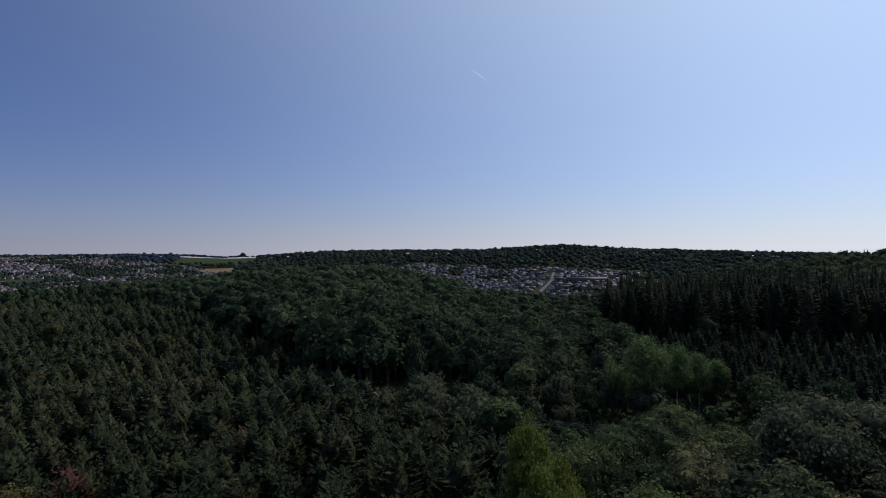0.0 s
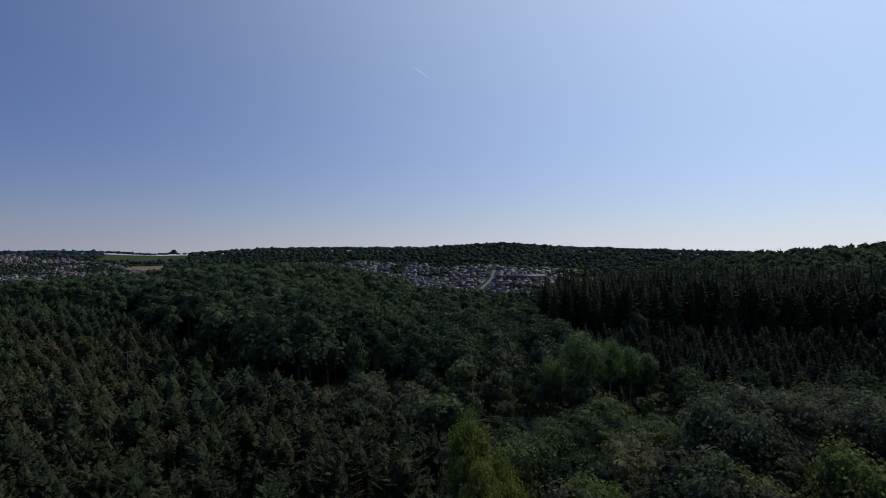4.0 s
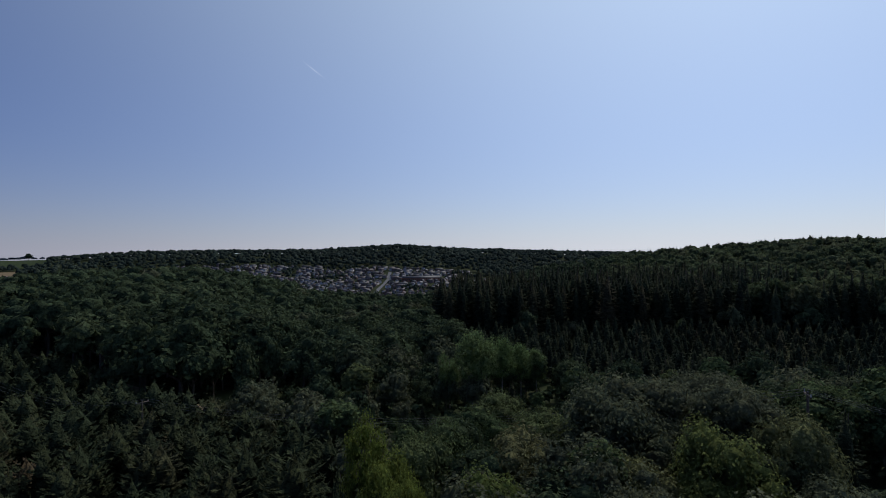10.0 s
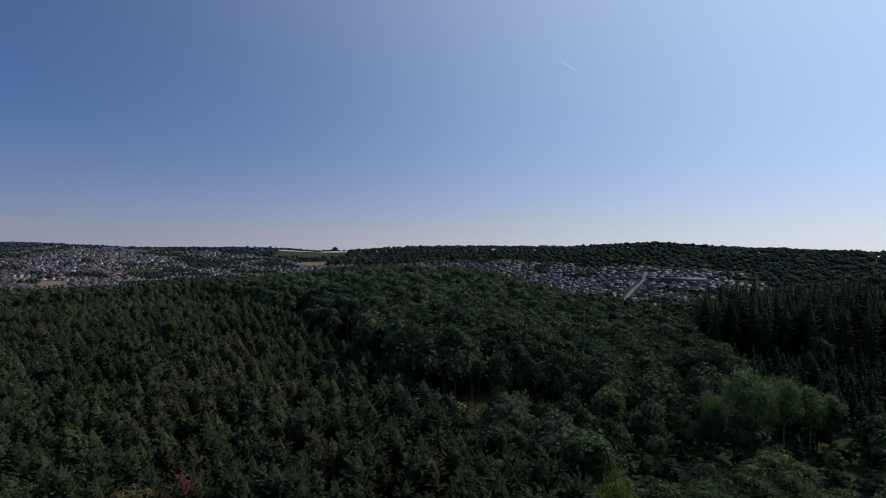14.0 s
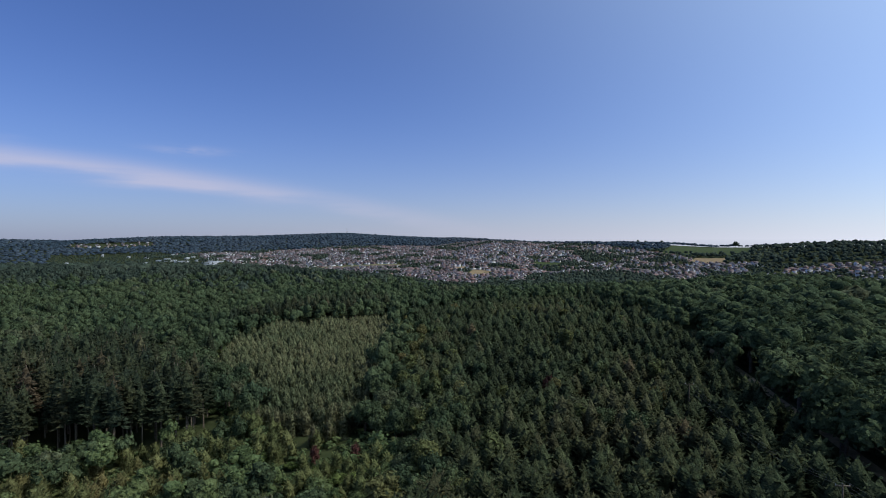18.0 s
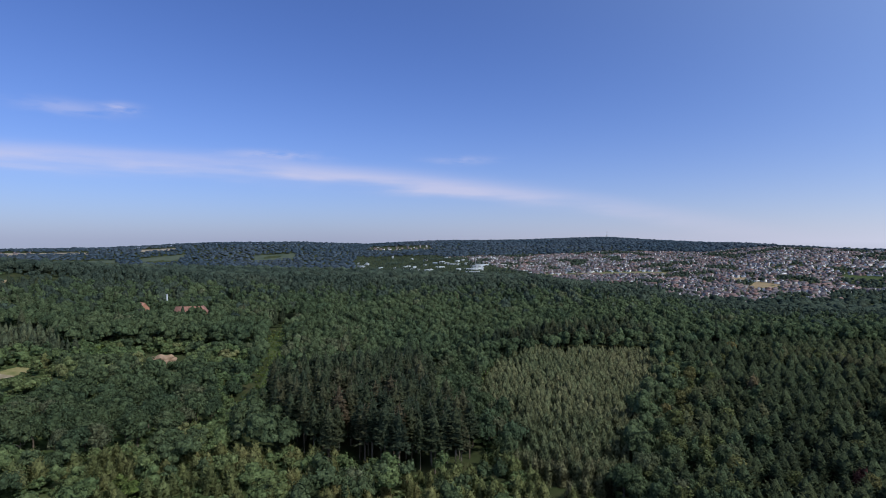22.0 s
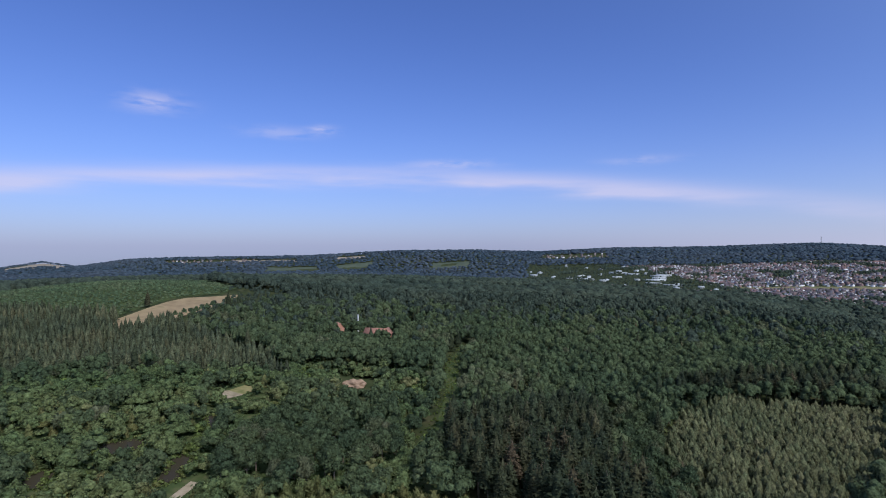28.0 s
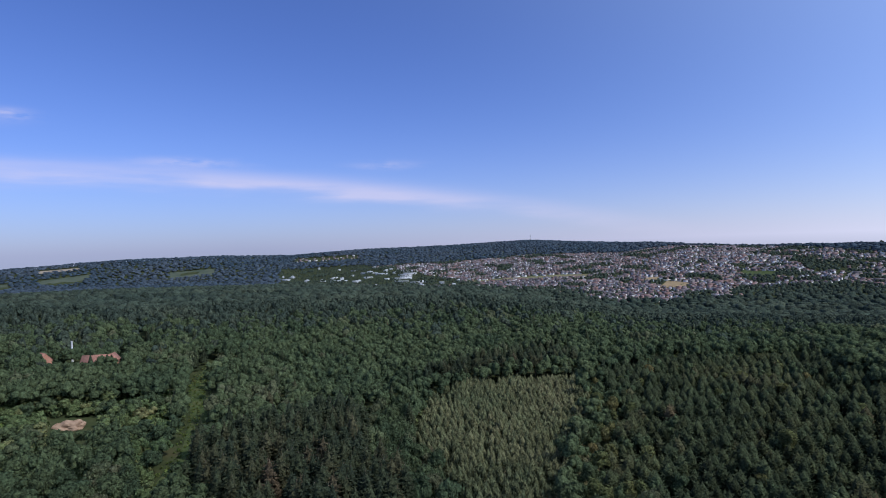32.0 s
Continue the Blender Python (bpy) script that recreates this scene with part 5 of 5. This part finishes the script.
for az, d, h in ((-18.6, 2460, 26), (-13.5, 2250, 20), (-25, 2660, 20), (-26.5, 2680, 17), (-27.2, 2690, 18), (-24, 2640, 14), (-37, 2790, 16), (-39, 2830, 15), (-16, 2350, 13), (-21, 2560, 10), (-22, 2570, 9), (-15, 2330, 11)):
    special("skyline_tree", "oak", 1, "oak", d * math.sin(radians(az)), d * math.cos(radians(az)), h, h * 1.1, "lone round tree on the skyline among fields", BARK, "trees on the skyline")

# power line on wooden poles
tops = []
for k, (px, py) in enumerate(POWER_LINE):
    gx, gy, gz = at_ground(px, py)
    high = (11.5, 10.8, 9.5, 10.0)[k]
    base = new("power_pole")
    v, f = [], []
    tube(v, f, (0, 0, -0.5), (0, 0, high), 0.17, 0.12, 8)
    child("pole", mesh_from("pole", v, f, [BARK]), base)
    a, b = POWER_LINE[max(k - 1, 0)], POWER_LINE[min(k + 1, len(POWER_LINE) - 1)]
    turn = math.degrees(math.atan2(b[1] - a[1], b[0] - a[0])) + 90
    child("crossarm", boxes("crossarm", BARK, (-1.2, -0.06, high - 0.4, 1.2, 0.06, high - 0.24)), base)
    for q in (-1.1, 0, 1.1):
        v, f = [], []
        tube(v, f, (q, 0, high - 0.24), (q, 0, high + 0.06), 0.06, 0.04, 6)
        child("insulator", mesh_from("insulator", v, f, [SHED]), base, "pale porcelain insulator")
    base.matrix_basis = pose(gx, gy, gz, 0, 0, turn)
    tagged(base, "wooden power pole with a crossarm and insulators", "power pole", "poles of the power line")
    c, s_ = math.cos(radians(turn)), math.sin(radians(turn))
    tops.append([Vector((gx + q * c, gy + q * s_, gz + high + 0.06)) for q in (-1.1, 0, 1.1)])
for a, b in zip(tops, tops[1:]):
    for p, q in zip(a, b):
        v, f = [], []
        for k in range(15):
            c = p.lerp(q, k / 14) - Vector((0, 0, 13.0 * (k / 14) * (1 - k / 14)))
            v.extend((c.x + 0.014 * math.cos(1.571 * a_) * 0.7, c.y + 0.014 * math.cos(1.571 * a_) * 0.7, c.z + 0.014 * math.sin(1.571 * a_)) for a_ in range(4))
            if k:
                f.extend((4 * k - 4 + a_, 4 * k - 4 + (a_ + 1) % 4, 4 * k + (a_ + 1) % 4, 4 * k + a_) for a_ in range(4))
        tagged(new("power_cable", mesh_from("power_cable", v, f, [CABLE])), "thin grey power cable sagging between poles", "cable", "cables of the power line")

# brick works house with a tall chimney in the western woods
for bx, by, w, dp, turn in ((-416, -66, 17, 8, 75), (-420, -58, 9, 7, -12), (-430, -98, 9, 7, 30)):
    base = new("brick_house")
    wv, wf, rv, rf = house_mesh(w, dp, 8, 4)
    wall = child("wall", mesh_from("wall", wv, wf, [BRICK]), base, "red brick wall")
    child("roof", mesh_from("roof", rv, rf, [plain("red_tiles", [(0.3, (0.2, 0.09, 0.065)), (0.7, (0.28, 0.15, 0.11))], 1.0, 0.8)]), base, "red tiled roof")
    for side in (-1, 1):
        for q in range(int(w / 4)):
            cx = -w / 2 + w * (q + 0.5) / int(w / 4)
            child("window", boxes("window", PANE, (cx - 0.6, side * dp / 2 - 0.06, 4.6, cx + 0.6, side * dp / 2 + 0.06, 6.2)), wall)
    base.matrix_basis = pose(bx, by, float(ground_z(bx, by)) + 1, 0, 0, turn)
    tagged(base, "red-roofed brick house half hidden in the woods", "house", "brick houses in the woods")
v, f = [], []
tube(v, f, (0, 0, -1), (0, 0, 17), 0.8, 0.55, 10)
tube(v, f, (0, 0, 17), (0, 0, 17.4), 0.7, 0.7, 10)
chim = new("tall_chimney", mesh_from("tall_chimney", v, f, [SHED]))
chim.matrix_basis = pose(*at_ground(-450, -86))
tagged(chim, "tall pale chimney stack rising from the woods", "chimney")

# long brick building above the town road
base = new("long_brick_building")
az = radians(16.4)
wv, wf, rv, rf = house_mesh(90, 14, 9, 4)
wall = child("wall", mesh_from("wall", wv, wf, [BRICK]), base, "red brick wall")
child("roof", mesh_from("roof", rv, rf, [OWN_BACKLIT_ROOF]), base, "roof in the darkened, backlit town tone")
for q in range(18):
    for z0 in (1.2, 5.0):
        child("window", boxes("window", PANE, (-43 + 5 * q, -7.07, z0, -41 + 5 * q, -6.95, z0 + 2.4)), wall)
base.matrix_basis = pose(*at_ground(1290 * math.sin(az), 1290 * math.cos(az)), 0, 0, -12)
tagged(base, "long red brick building above the town road", "building")

# sand heap
bm = bmesh.new()
bmesh.ops.create_icosphere(bm, subdivisions=4, radius=1)
for p in bm.verts:
    k = 1 + 0.35 * noise.noise(p.co * 1.7) + 0.1 * noise.noise(p.co * 6)
    p.co = Vector((p.co.x * 7 * k, p.co.y * 4.5 * k, max(p.co.z, -0.2) * 3.4 * k))
me = bpy.data.meshes.new("sand_heap")
bm.to_mesh(me)
bm.free()
me.materials.append(plain("reddish_sand", [(0.3, (0.19, 0.125, 0.085)), (0.7, (0.28, 0.2, 0.14))], 0.5, 0.95, 0.15))
heap = new("sand_heap", me)
heap.matrix_basis = pose(*at_ground(-299, -59), 0, 0, 70)
tagged(heap, "bare reddish sand heap at the glade", "sand heap")

# lattice mast on the far hill
az = radians(-57)
base = new("radio_mast")
for sx_, sy_ in ((-1, -1), (1, -1), (1, 1), (-1, 1)):
    v, f = [], []
    tube(v, f, (sx_ * 3, sy_ * 3, 0), (sx_ * 0.8, sy_ * 0.8, 48), 0.5, 0.35, 5)
    child("leg", mesh_from("leg", v, f, [STEEL]), base)
for k in range(8):
    r0, r1, z0, z1 = 3 - 2.2 * k / 8, 3 - 2.2 * (k + 1) / 8, 6 * k, 6 * k + 6
    v, f = [], []
    for (ax, ay), (bx, by) in (((-1, -1), (1, -1)), ((1, -1), (1, 1)), ((1, 1), (-1, 1)), ((-1, 1), (-1, -1))):
        tube(v, f, (ax * r0, ay * r0, z0), (bx * r1, by * r1, z1), 0.2, 0.2, 4)
    child("brace", mesh_from("brace", v, f, [STEEL]), base)
base.matrix_basis = pose(*at_ground(3950 * math.sin(az), 3950 * math.cos(az)))
tagged(base, "grey lattice radio mast on the wooded hill", "mast")

# autumn-tinted bushes and rusty bracken at the edge of the spruces
for bx, by, bh in ((-124, 49, 5), (-116, 66, 5), (-108, 72, 6), (-96, 8, 4), (-101, 140, 9), (-130, 62, 5), (-100, 84, 6)):
    special("autumn_bush", "shrub", 1, "rust", bx, by, bh, bh * 0.55, "rusty orange-tinted bush among green scrub", BARK, "autumn-tinted bushes")
k = rng.random((60, 2))
gx, gy = -113 + 12 * k[:, 0], 40 + 9 * k[:, 1]
grove("rusty_bracken", TUFT, LEAF["rust"], gx, gy, rng.uniform(0.5, 1.4, 60), 1.3, "patch of rusty bracken in the scrub")
